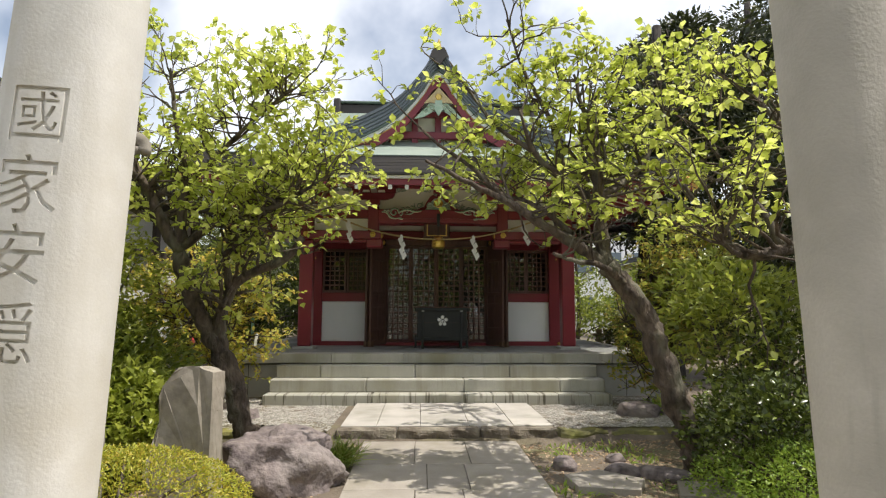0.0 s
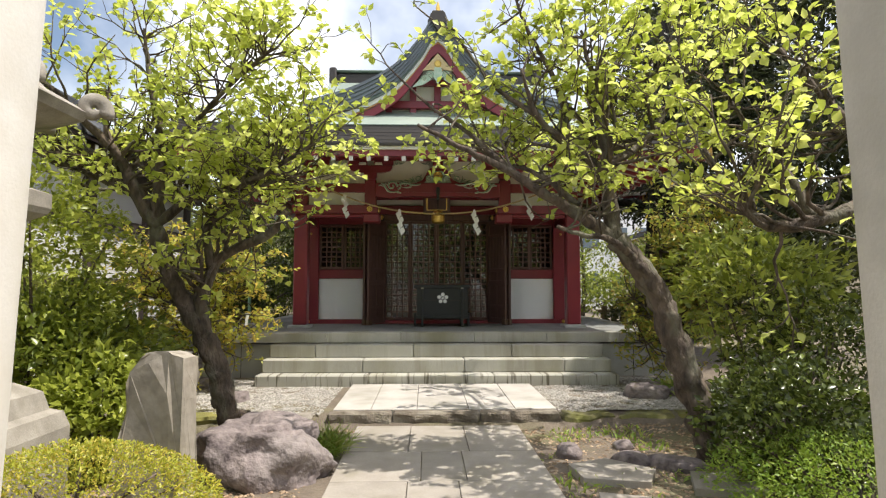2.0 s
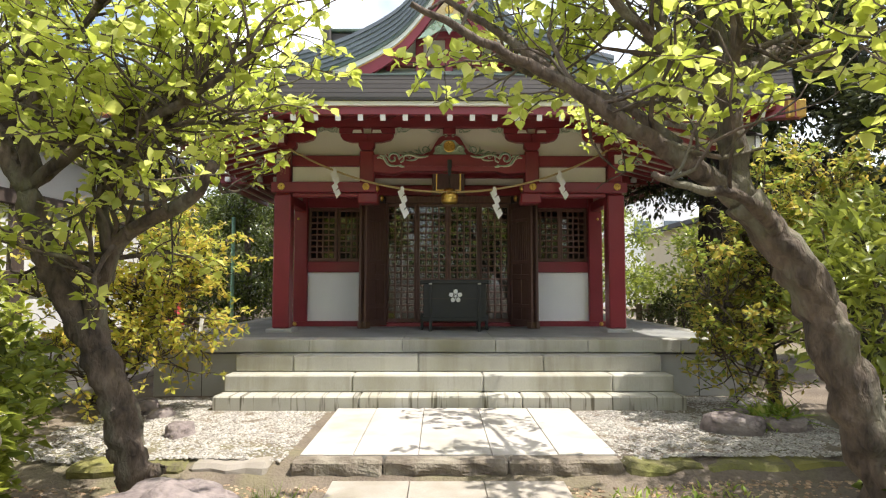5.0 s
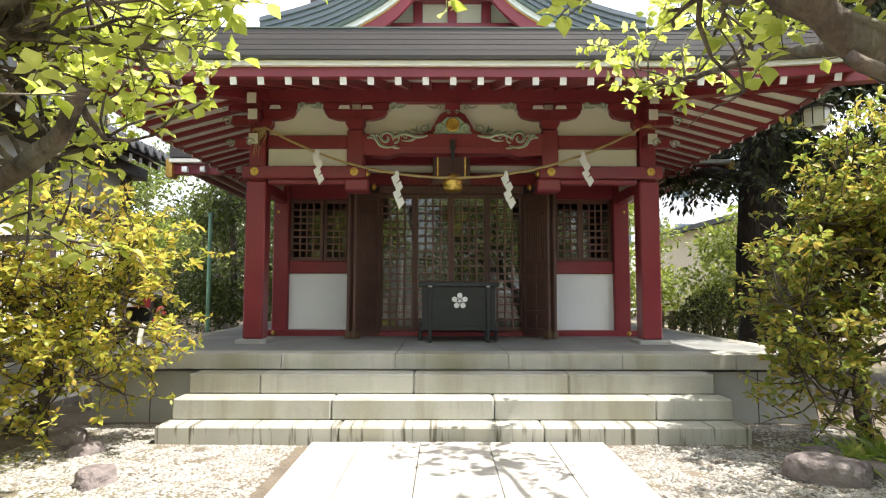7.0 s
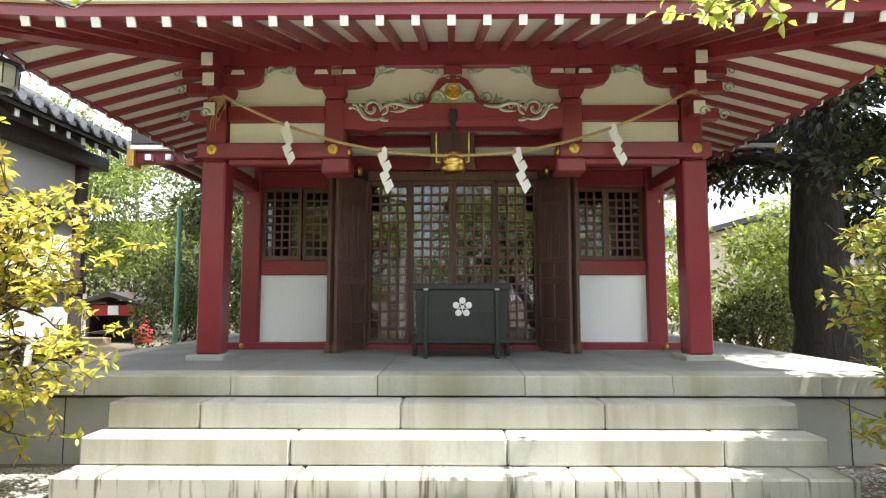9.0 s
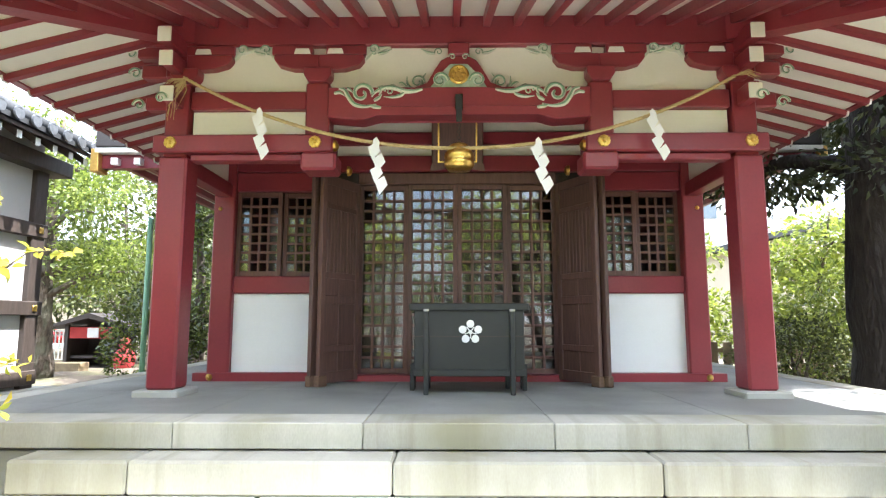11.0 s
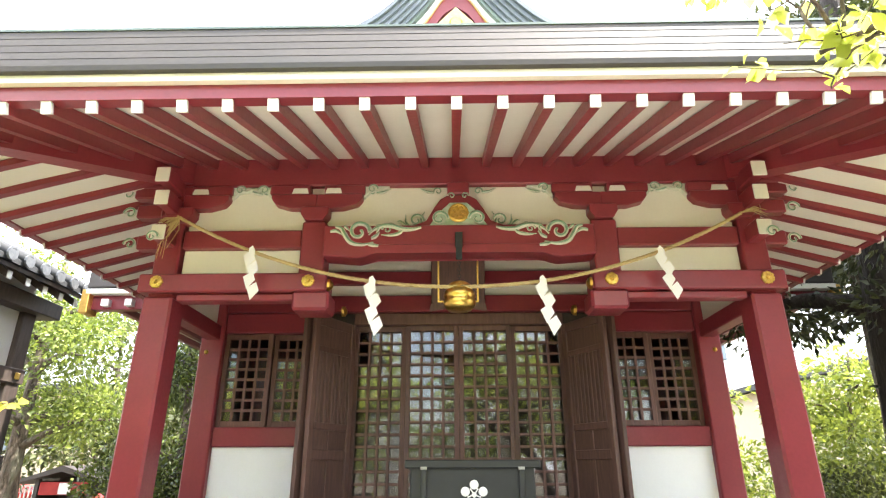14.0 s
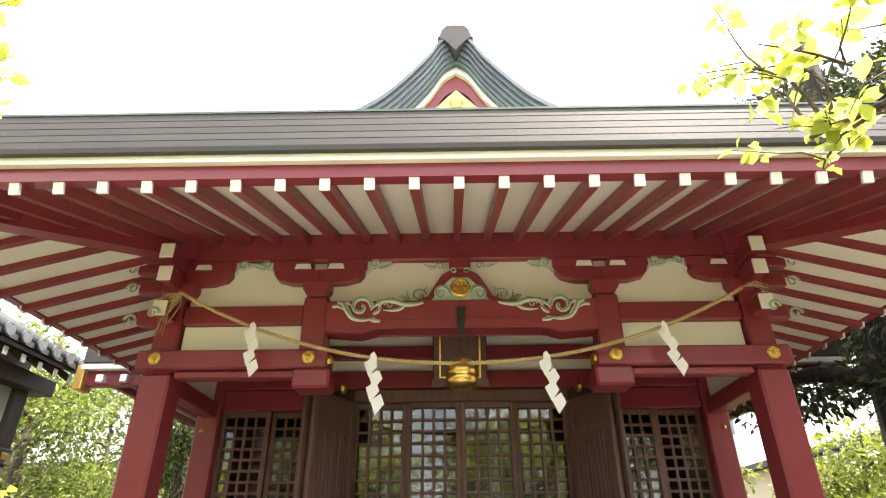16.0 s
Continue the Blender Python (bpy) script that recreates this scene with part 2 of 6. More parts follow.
def box(x0, x1, y0, y1, z0, z1, bevel=0.006, bm=None):
    fresh = bm is None
    bm = bm or bmesh.new()
    c = bmesh.ops.create_cube(bm, size=1.0, matrix=Matrix.Translation(((x0 + x1) / 2, (y0 + y1) / 2, (z0 + z1) / 2)) @ Matrix.Diagonal((abs(x1 - x0), abs(y1 - y0), abs(z1 - z0), 1)))
    if bevel and fresh:
        bmesh.ops.bevel(bm, geom=bm.edges[:], offset=bevel, segments=1, affect="EDGES", profile=0.5)
    return bm


def prism(outline, y0, y1, bm=None, axis="y", bevel=0.0):
    """A plate from an outline in x and z (axis y), or y and z (axis x), between two depths."""
    bm = bm or bmesh.new()
    put = (lambda a, b, d: (a, d, b)) if axis == "y" else (lambda a, b, d: (d, a, b)) if axis == "x" else (lambda a, b, d: (a, b, d))
    f = [bm.verts.new(put(a, b, y0)) for a, b in outline]
    k = [bm.verts.new(put(a, b, y1)) for a, b in outline]
    bm.faces.new(f)
    bm.faces.new(k[::-1])
    for i in range(len(f)):
        j = (i + 1) % len(f)
        bm.faces.new((f[i], k[i], k[j], f[j]))
    if bevel:
        bmesh.ops.bevel(bm, geom=bm.edges[:], offset=bevel, segments=1, affect="EDGES", profile=0.5)
    return bm


def tube(V, F, pts, radii, sides=7, rough=0.0, cap=True):
    """Adds a tapered tube along pts to lists of verts and faces."""
    pts = [Vector(p) for p in pts]
    base = len(V)
    up = Vector((0.31, 0.77, 0.55))
    for i, p in enumerate(pts):
        d = (pts[min(i + 1, len(pts) - 1)] - pts[max(i - 1, 0)]).normalized()
        s = d.cross(up)
        s = s.normalized() if s.length > 1e-4 else Vector((1, 0, 0))
        u = s.cross(d)
        for k in range(sides):
            a = 2 * math.pi * k / sides
            w = radii[i]
            if rough:
                w *= 1 + rough * noise.noise(p * 9 + Vector((math.cos(a), math.sin(a), 0)) * 1.3)
            V.append(p + (s * math.cos(a) + u * math.sin(a)) * w)
    for i in range(len(pts) - 1):
        for k in range(sides):
            j = (k + 1) % sides
            F.append((base + i * sides + k, base + i * sides + j, base + (i + 1) * sides + j, base + (i + 1) * sides + k))
    if cap:
        F.append(tuple(base + k for k in range(sides))[::-1])
        F.append(tuple(base + (len(pts) - 1) * sides + k for k in range(sides)))


def lathe(profile, centre=(0, 0), sides=24, turn=0.0):
    """A turned solid from (radius, z) pairs."""
    bm = bmesh.new()
    rings = []
    for r, z in profile:
        rings.append([bm.verts.new((centre[0] + r * math.cos(2 * math.pi * k / sides + turn), centre[1] + r * math.sin(2 * math.pi * k / sides + turn), z)) for k in range(sides)])
    for a, b in zip(rings, rings[1:]):
        for k in range(sides):
            j = (k + 1) % sides
            bm.faces.new((a[k], a[j], b[j], b[k]))
    bm.faces.new(rings[0][::-1])
    bm.faces.new(rings[-1])
    return bm


def curve_through(pts, steps=6):
    """Smooth points through the given ones (Catmull-Rom)."""
    pts = [Vector(p) for p in pts]
    pts = [pts[0] * 2 - pts[1]] + pts + [pts[-1] * 2 - pts[-2]]
    out = []
    for i in range(1, len(pts) - 2):
        p0, p1, p2, p3 = pts[i - 1:i + 3]
        for k in range(steps):
            t = k / steps
            out.append(0.5 * (2 * p1 + (p2 - p0) * t + (2 * p0 - 5 * p1 + 4 * p2 - p3) * t * t + (3 * p1 - p0 - 3 * p2 + p3) * t ** 3))
    out.append(pts[-2])
    return out


def foliage(name, points, ways, length, width, material, parent, label="", seed=1, droop=0.3, flat=0.5, round_leaf=False):
    """Many small folded leaves at points, pointing along ways."""
    g = np.random.default_rng(seed)
    P, A = np.array(points, float), np.array(ways, float)
    A = A + g.normal(0, 0.35, A.shape)
    A /= np.linalg.norm(A, axis=1, keepdims=True) + 1e-9
    N = g.normal(0, flat, P.shape) + np.array((0, 0, 1.0))
    S = np.cross(A, N)
    S /= np.linalg.norm(S, axis=1, keepdims=True) + 1e-9
    N = np.cross(S, A)
    k = g.uniform(0.65, 1.3, (len(P), 1))
    L, W = length * k, width * k * g.uniform(0.8, 1.2, (len(P), 1))
    if round_leaf:
        rows = [P, P + A * L * 0.25 + S * W * 0.36 + N * W * 0.14, P + A * L * 0.55 + S * W * 0.5 + N * W * 0.2 - N * L * droop * 0.12, P + A * L - N * L * droop * 0.5, P + A * L * 0.55 - S * W * 0.5 + N * W * 0.2 - N * L * droop * 0.12, P + A * L * 0.25 - S * W * 0.36 + N * W * 0.14, P + A * L * 0.52 - N * L * droop * 0.1]
        tris = ((0, 1, 6), (1, 2, 6), (2, 3, 6), (3, 4, 6), (4, 5, 6), (5, 0, 6))
    else:
        rows = [P, P + A * L * 0.45 + S * W * 0.5 + N * W * 0.22, P + A * L * 0.5, P + A * L * 0.45 - S * W * 0.5 + N * W * 0.22, P + A * L - N * L * droop * 0.5]
        tris = ((0, 1, 2), (0, 2, 3), (2, 1, 4), (2, 4, 3))
    v = np.stack(rows, 1).reshape(-1, 3)
    b = np.arange(len(P))[:, None] * len(rows)
    f = np.concatenate([b + np.array(t) for t in tris], 1).reshape(-1, 3)
    me = bpy.data.meshes.new(name)
    me.vertices.add(len(v))
    me.vertices.foreach_set("co", v.ravel())
    me.loops.add(f.size)
    me.loops.foreach_set("vertex_index", f.ravel())
    me.polygons.add(len(f))
    me.polygons.foreach_set("loop_start", np.arange(len(f)) * 3)
    me.update(calc_edges=True)
    return placed(name, me, material, parent, label)


# ---- the ground ----
def ground_z(x, y):
    t = min(1.0, max(0.0, (y - 6.08) / 0.2))
    z = 0.08 + 0.11 * t * t * (3 - 2 * t)
    if abs(x) < 14 and -6 < y < 24:
        off = max(0.0, min(1.0, (abs(x + 0.1) - 1.2) / 0.8))
        if y > 6.3 and abs(x) < 3.7:
            off *= 0.35
        z += off * 0.05 * (noise.noise((x * 0.9, y * 0.9, 0)) + 0.6) + 0.012 * noise.noise((x * 5, y * 5, 3))
    return z


def build_ground():
    xs = sorted({round(-12 + 0.2 * i, 2) for i in range(121)} | {-400.0, -150.0, -60.0, -25.0, 25.0, 60.0, 150.0, 400.0})
    ys = sorted({round(-4 + 0.2 * i, 2) for i in range(141)} | {-400.0, -150.0, -60.0, -20.0, 40.0, 90.0, 200.0, 500.0})
    V = [(x, y, ground_z(x, y)) for y in ys for x in xs]
    n = len(xs)
    F = [(j * n + i, j * n + i + 1, (j + 1) * n + i + 1, (j + 1) * n + i) for j in range(len(ys) - 1) for i in range(n - 1)]
    tagged(raw("ground", V, F, GROUND, None, "brown garden soil with gravel, moss and leaf litter", True), category="ground", kind="structure")


build_ground()


# ---- platform and steps ----
DECK_Z = 0.875


def build_platform():
    base = thing("platform", "low stone platform with a grey floor under the shrine hall", "platform", kind="structure")
    cols = [-3.4, -2.82, -1.70, -0.583, 0.533, 1.645, 2.76, 3.4]
    for a, b in zip(cols, cols[1:]):
        for y in (9.065, 10.30, 12.0, 14.0):
            y1 = {9.065: 10.30, 10.30: 12.0, 12.0: 14.0, 14.0: 18.0}[y]
            part("floor_slab", box(a + 0.0015, b - 0.0015, y + 0.0015, y1 - 0.0015, 0.6, DECK_Z, 0.002), DECK, base)
    part("base_wall", box(-3.58, 3.58, 8.80, 18.0, 0.0, 0.70, 0.004), CONC, base, "plain grey concrete base")
    for a, b in zip((-3.64, -2.82, -1.70, -0.583, 0.533, 1.645, 2.76), (-2.82, -1.70, -0.583, 0.533, 1.645, 2.76, 3.66)):
        part("edge_stone", box(a + 0.002, b - 0.002, 8.73, 9.06, 0.728, DECK_Z + 0.003, 0.006), STEP, base)
    for s in (-1, 1):
        for k in range(7):
            part("edge_stone", box(s * 3.40, s * 3.64, 9.064 + 1.27 * k, 9.056 + 1.27 * (k + 1), 0.705, DECK_Z + 0.003, 0.008), STEP, base)
    # joints of the base wall
    for x in (-3.0, 3.0):
        part("joint", box(x - 0.004, x + 0.004, 8.797, 8.80, 0.2, 0.70, 0), DARKWOOD, base)
    # three steps of long granite blocks
    for i, (y0, y1, z0, z1, a0, b0, cuts) in enumerate(((8.00, 8.27, 0.08, 0.345, -2.565, 2.515, (-1.0, 0.75)), (8.25, 8.51, 0.345, 0.532, -2.535, 2.485, (-1.109, 0.349, 1.795)), (8.49, 8.80, 0.532, 0.716, -2.495, 2.435, (-1.827, -0.385, 1.07)))):
        flight = thing("step", "pale weathered granite step with dark water streaks", "step", "entrance steps", "structure")
        xs = [a0, *cuts, b0]
        for a, b in zip(xs, xs[1:]):
            part("step_block", box(a + 0.003, b - 0.003, y0, y1, z0, z1, 0.014), WET_STEP if i == 0 else STEP, flight)


build_platform()


# ---- the hall ----
hall = thing("shrine_hall", "red lacquered shrine hall with a curved copper roof and front gable", "shrine")


def beam(name, x0, x1, y0, y1, z0, z1, m=None, label="", bevel=0.01, parent=None):
    return part(name, box(x0, x1, y0, y1, z0, z1, bevel), m or RED, parent or hall, label)


def build_porch():
    for s in (-1, 1):
        c = s * 2.374
        beam("post_base", c - 0.185, c + 0.185, 9.83, 10.2, DECK_Z - 0.02, 0.925, CONC, "grey stone post base", 0.012)
        p = beam("porch_post", c - 0.118, c + 0.118, 9.9, 10.136, 0.925, 2.82, label="tall red square porch post", bevel=0.018)
        beam("post_neck", c - 0.1, c + 0.1, 9.93, 10.13, 2.82, 3.50, bevel=0.012)
        a, b = sorted((s * 2.53, s * 1.04))
        beam("tie_beam", a, b, 9.86, 10.1, 2.845, 2.995, label="red tie beam with gilt rosettes", bevel=0.012)
        a, b = sorted((s * 2.236, s * 1.30))
        beam("lower_rail", a, b, 9.92, 10.04, 2.785, 2.843)
        a, b = sorted((s * 1.30, s * 1.01))
        beam("beam_end_block", a, b, 9.85, 10.12, 2.69, 2.842, bevel=0.02)
        a, b = sorted((s * 2.255, s * 1.28))
        beam("white_infill", a, b, 9.985, 10.03, 2.998, 3.228, CREAM, "cream painted infill board", 0.002)
        a, b = sorted((s * 2.255, s * 1.28))
        beam("upper_tie", a, b, 9.92, 10.08, 3.23, 3.385)
        beam("strut", s * 1.18 - 0.1, s * 1.18 + 0.1, 9.9, 10.1, 2.84, 3.45, bevel=0.012)
        a, b = sorted((s * 2.255, s * 0.06))
        beam("cream_board", a, b, 9.985, 10.02, 3.36, 3.80, CREAM, "cream painted board above the beam", 0.002)
        # bracket set over the strut
        bracket(s * 1.18, 2)
        # half bracket on the inner side of the corner post
        bracket(s * 2.30, 1 if s > 0 else -1)
        # side beams running back to the wall posts
        beam("side_beam", c - 0.07, c + 0.07, 10.13, 11.10, 2.72, 2.86)
        beam("side_cream", c - 0.02, c + 0.02, 10.13, 11.10, 2.863, 3.35, CREAM)
        beam("side_upper_beam", c - 0.07, c + 0.07, 10.12, 11.10, 3.352, 3.5)
    beam("eave_beam", -2.72, 2.72, 9.92, 10.10, 3.79, 4.06, label="long red eave beam", bevel=0.012)
    # the rainbow beam with its raised belly
    top = [(-1.085, 3.385), (1.085, 3.385)]
    low = [(1.085, 3.13), (0.80, 3.105), (0.72, 3.125), (0.66, 3.155), (-0.66, 3.155), (-0.72, 3.125), (-0.80, 3.105), (-1.085, 3.13)]
    part("rainbow_beam", prism(top + low, 9.84, 10.04, bevel=0.01), RED, hall, "arched red beam with carved green scrolls")
    part("beam_moulding", prism([(-0.70, 3.215), (0.70, 3.215), (0.64, 3.235), (-0.64, 3.235)], 9.828, 9.842), RED, hall)
    # frog-leg strut in the middle
    out = [(-0.42, 3.388), (-0.36, 3.40), (-0.26, 3.44), (-0.2, 3.56), (-0.15, 3.64), (-0.08, 3.68), (0.08, 3.68), (0.15, 3.64), (0.2, 3.56), (0.26, 3.44), (0.36, 3.40), (0.42, 3.388)]
    part("frog_leg_strut", prism(out, 9.90, 9.99, bevel=0.006), RED, hall)
    part("strut_cap", box(-0.09, 0.09, 9.87, 10.0, 3.68, 3.79, 0.01), RED, hall)
    inner = [(-0.24, 3.392), (-0.15, 3.52), (-0.07, 3.60), (0.07, 3.60), (0.15, 3.52), (0.24, 3.392)]
    part("carved_panel", prism(inner, 9.884, 9.90), CARVE, hall, "carved pale green leaf panel")
    for s in (-1, 1):
        scroll(s * 0.155, 9.878, 3.455, 0.07, -s, hall)
        scroll(s * 0.055, 9.875, 3.66, 0.03, s, hall)
    crest = part("crest", turned([(0.001, 0.012), (0.05, 0.012), (0.07, 0.018), (0.082, 0.010), (0.086, 0.0)], (0, 9.884, 3.508), 20), GOLD, hall, "round gilt crest")
    for k in range(6):
        a = k * math.pi / 3
        part("petal", turned([(0.001, 0.008), (0.014, 0.006), (0.019, 0.0)], (0.042 * math.cos(a), 9.871, 3.508 + 0.042 * math.sin(a)), 8), GOLD, crest)


def turned(profile, at, sides=16):
    """A small round boss facing the front: (radius, height) from centre to rim."""
    bm = bmesh.new()
    x, y, z = at
    rings = [[bm.verts.new((x + r * math.cos(2 * math.pi * k / sides), y - h, z + r * math.sin(2 * math.pi * k / sides))) for k in range(sides)] for r, h in profile]
    rings.append([bm.verts.new((v.co.x, y + 0.01, v.co.z)) for v in rings[-1]])
    for a, b in zip(rings, rings[1:]):
        for k in range(sides):
            j = (k + 1) % sides
            bm.faces.new((a[k], a[j], b[j], b[k]))
    bm.faces.new(rings[0])
    bm.faces.new(rings[-1])
    return bm


def bracket(x, sides):
    """Red bracket arms under the eave beam, with cream block faces; sides 2 both ways, else one way."""
    part("bearing_block", prism([(x - 0.075, 3.45), (x + 0.075, 3.45), (x + 0.115, 3.51), (x + 0.115, 3.57), (x - 0.115, 3.57), (x - 0.115, 3.51)], 9.86, 10.09, bevel=0.006), RED, hall)
    ways = (-1, 1) if sides == 2 else (sides * -1,)
    for w in ways:
        arm = [(x, 3.57), (x + w * 0.22, 3.575), (x + w * 0.34, 3.61), (x + w * 0.38, 3.66), (x + w * 0.38, 3.70), (x, 3.70)]
        part("bracket_arm", prism(arm, 9.90, 10.03, bevel=0.006), RED, hall)
        part("bracket_top", box(x + w * 0.06, x + w * 0.40, 9.905, 10.035, 3.705, 3.784, 0.006), RED, hall)
        e = x + w * 0.14
        part("cream_face", prism([(e - 0.07, 3.705), (e + 0.07, 3.705), (e + 0.055, 3.75), (e - 0.055, 3.75)], 9.893, 9.903), CREAM, hall)
        scroll(x + w * 0.46, 9.93, 3.755, 0.045, w, hall)
        wing = [(x + w * 0.39, 3.785), (x + w * 0.60, 3.785), (x + w * 0.52, 3.75), (x + w * 0.44, 3.735), (x + w * 0.39, 3.68)]
        part("carved_wing", prism(wing, 9.94, 9.995), CARVE_PALE, hall)


def scroll(x, y, z, size, way, parent, m=None):
    """A carved spiral of constant depth."""
    V, F = [], []
    pts, rad = [], []
    for k in range(22):
        a = k / 21 * 2.3 * math.pi
        r = size * (1 - 0.8 * k / 21)
        pts.append((x + way * r * math.cos(a), y, z + r * math.sin(a)))
        rad.append(size * 0.24 * (1 - 0.4 * k / 21))
    tube(V, F, pts, rad, 6)
    t = raw("carved_scroll", V, F, m or CARVE_PALE, parent, "", True)
    V, F = [], []
    tube(V, F, [(p[0], p[1] - rad[i] * 0.6, p[2]) for i, p in enumerate(pts)], [0.55 * k for k in rad], 5)
    raw("green_vein", V, F, CARVE_GREEN, t, "", True)
    return t


def vine(pts, y, width, parent):
    """A carved leafy tendril lying on a beam's face."""
    V, F = [], []
    c = curve_through([(a, y, b) for a, b in pts], 5)
    n = len(c)
    w = [1.2 * width * (0.3 + 0.7 * math.sin(math.pi * min(1, (i + 2) / n))) for i in range(n)]
    tube(V, F, c, w, 6)
    t = raw("carved_tendril", V, F, CARVE_PALE, parent, "", True)
    V, F = [], []
    tube(V, F, [p + Vector((0, -0.6 * w[i], 0.1 * w[i])) for i, p in enumerate(c)], [0.5 * k for k in w], 5)
    raw("green_vein", V, F, CARVE_GREEN, t, "", True)
    return t


def carve_ornaments():
    for s in (-1, 1):
        scroll(s * 0.80, 9.832, 3.325, 0.09, -s, hall)
        scroll(s * 0.575, 9.834, 3.345, 0.038, s, hall)
        for line, w in (
                ([(0.30, 3.362), (0.37, 3.345), (0.45, 3.345), (0.52, 3.37), (0.60, 3.378), (0.68, 3.345), (0.72, 3.30)], 0.019),
                ([(0.44, 3.35), (0.48, 3.31), (0.55, 3.295), (0.62, 3.30)], 0.013),
                ([(0.99, 3.372), (0.94, 3.352), (0.91, 3.30), (0.86, 3.235), (0.77, 3.215), (0.68, 3.235)], 0.019),
                ([(1.03, 3.33), (0.98, 3.335), (0.93, 3.30)], 0.013),
                ([(0.64, 3.205), (0.70, 3.212), (0.74, 3.228)], 0.014),
                ([(0.66, 3.375), (0.645, 3.35), (0.66, 3.315)], 0.013),
                ([(0.92, 3.375), (0.90, 3.36), (0.875, 3.335)], 0.013),
                ([(0.70, 3.265), (0.66, 3.29), (0.635, 3.325)], 0.013)):
            vine([(s * a, b) for a, b in line], 9.836, w, hall)
        scroll(s * 0.345, 9.925, 3.46, 0.06, -s, hall)
        for line, w in (
                ([(0.36, 3.405), (0.46, 3.42), (0.56, 3.405), (0.66, 3.415), (0.76, 3.405)], 0.014),
                ([(0.40, 3.42), (0.435, 3.46), (0.44, 3.53)], 0.016),
                ([(0.43, 3.43), (0.48, 3.47), (0.51, 3.475)], 0.015),
                ([(0.50, 3.415), (0.56, 3.45), (0.60, 3.445)], 0.014),
                ([(0.60, 3.41), (0.64, 3.44), (0.69, 3.445)], 0.012),
                ([(0.30, 3.41), (0.31, 3.50), (0.28, 3.56)], 0.012)):
            vine([(s * a, b) for a, b in line], 9.975, w, hall)
        # small curled leaves at the upper corners of the cream fields
        for x, w in ((0.17, 1), (0.72, -1), (1.63, 1), (1.93, -1)):
            scroll(s * x, 9.965, 3.745, 0.035, s * w, hall)
            vine([(s * (x + 0.03 * w), 3.735), (s * (x + 0.09 * w), 3.745), (s * (x + 0.15 * w), 3.775)], 9.97, 0.011, hall)
        # gilt rosettes on the tie beam
        for x, y, z in ((2.38, 9.858, 2.925), (1.183, 9.858, 2.925)):
            r = part("rosette", turned([(0.001, 0.03), (0.012, 0.028), (0.02, 0.012), (0.05, 0.010), (0.055, 0.0)], (s * x, y, z), 6), GOLD, hall, "gilt hexagonal rosette")
            for k in range(6):
                a = (k + 0.5) * math.pi / 3
                part("petal", turned([(0.001, 0.008), (0.012, 0.006), (0.015, 0.0)], (s * x + 0.038 * math.cos(a), y - 0.009, z + 0.038 * math.sin(a)), 6), GOLD, r)
        # side-facing rosettes beside the doors
        for y, z in ((9.93, 2.91), (10.6, 2.87)):
            V, F = [], []
            tube(V, F, [(s * 1.045, y, z), (s * 1.02, y, z), (s * 1.0, y, z)], [0.05, 0.048, 0.015], 8)
            raw("rosette", V, F, GOLD, hall, "gilt rosette")
        # carved beam noses at the corner post, three tiers
        c = s * 2.355
        for z, out in ((3.30, 0.34), (3.58, 0.42), (3.76, 0.50)):
            part("beam_nose", box(c - 0.05, c + 0.05, 9.90 - out * 0.55, 9.92, z - 0.07, z + 0.07, 0.012), RED, hall)
            part("nose_face", box(c - 0.055, c + 0.055, 9.885 - out * 0.55, 9.90 - out * 0.55, z - 0.075, z + 0.05, 0.004), CREAM, hall)
            a, b = sorted((c + s * 0.09, c + s * (0.1 + out * 0.6)))
            part("beam_nose", box(a, b, 9.95, 10.05, z - 0.06, z + 0.06, 0.012), RED, hall)
            scroll(c + s * (0.16 + out * 0.6), 9.97, z - 0.01, 0.055, s, hall)
        scroll(c + s * 0.02, 9.66, 3.23, 0.05, 1, hall)
        part("corner_block", box(c - 0.13, c + 0.13, 9.91, 10.16, 3.50, 3.80, 0.02), RED, hall)


# ---- eaves ----
EAVE_X, EAVE_Y = 3.92, 8.2


def lift(a):
    """The eaves turn up a little towards the corners."""
    return 0.10 * max(0.0, (a - 2.6) / 1.45) ** 2


def rafter(p, q, parent, tall=0.042):
    """One rafter from its tip p to its inner end q, with a white painted tip."""
    p, q = Vector(p), Vector(q)
    d = (q - p).normalized()
    s = d.cross(Vector((0, 0, 1))).normalized() * 0.029
    u = s.cross(d).normalized() * tall
    V, F = [], []
    for c in (p, q):
        V += [c - s - u, c + s - u, c + s + u, c - s + u]
    F += [(0, 1, 2, 3), (7, 6, 5, 4), (0, 4, 5, 1), (1, 5, 6, 2), (2, 6, 7, 3), (3, 7, 4, 0)]
    r = raw("rafter", V, F, RED, parent)
    e = p - d * 0.004
    V = [e - s * 1.04 - u * 1.04, e + s * 1.04 - u * 1.04, e + s * 1.04 + u * 1.04, e - s * 1.04 + u * 1.04]
    V += [v + d * 0.02 for v in V]
    raw("rafter_tip", V, [(0, 1, 2, 3), (7, 6, 5, 4), (0, 4, 5, 1), (1, 5, 6, 2), (2, 6, 7, 3), (3, 7, 4, 0)], WHITE_END, r, "white painted rafter tip")


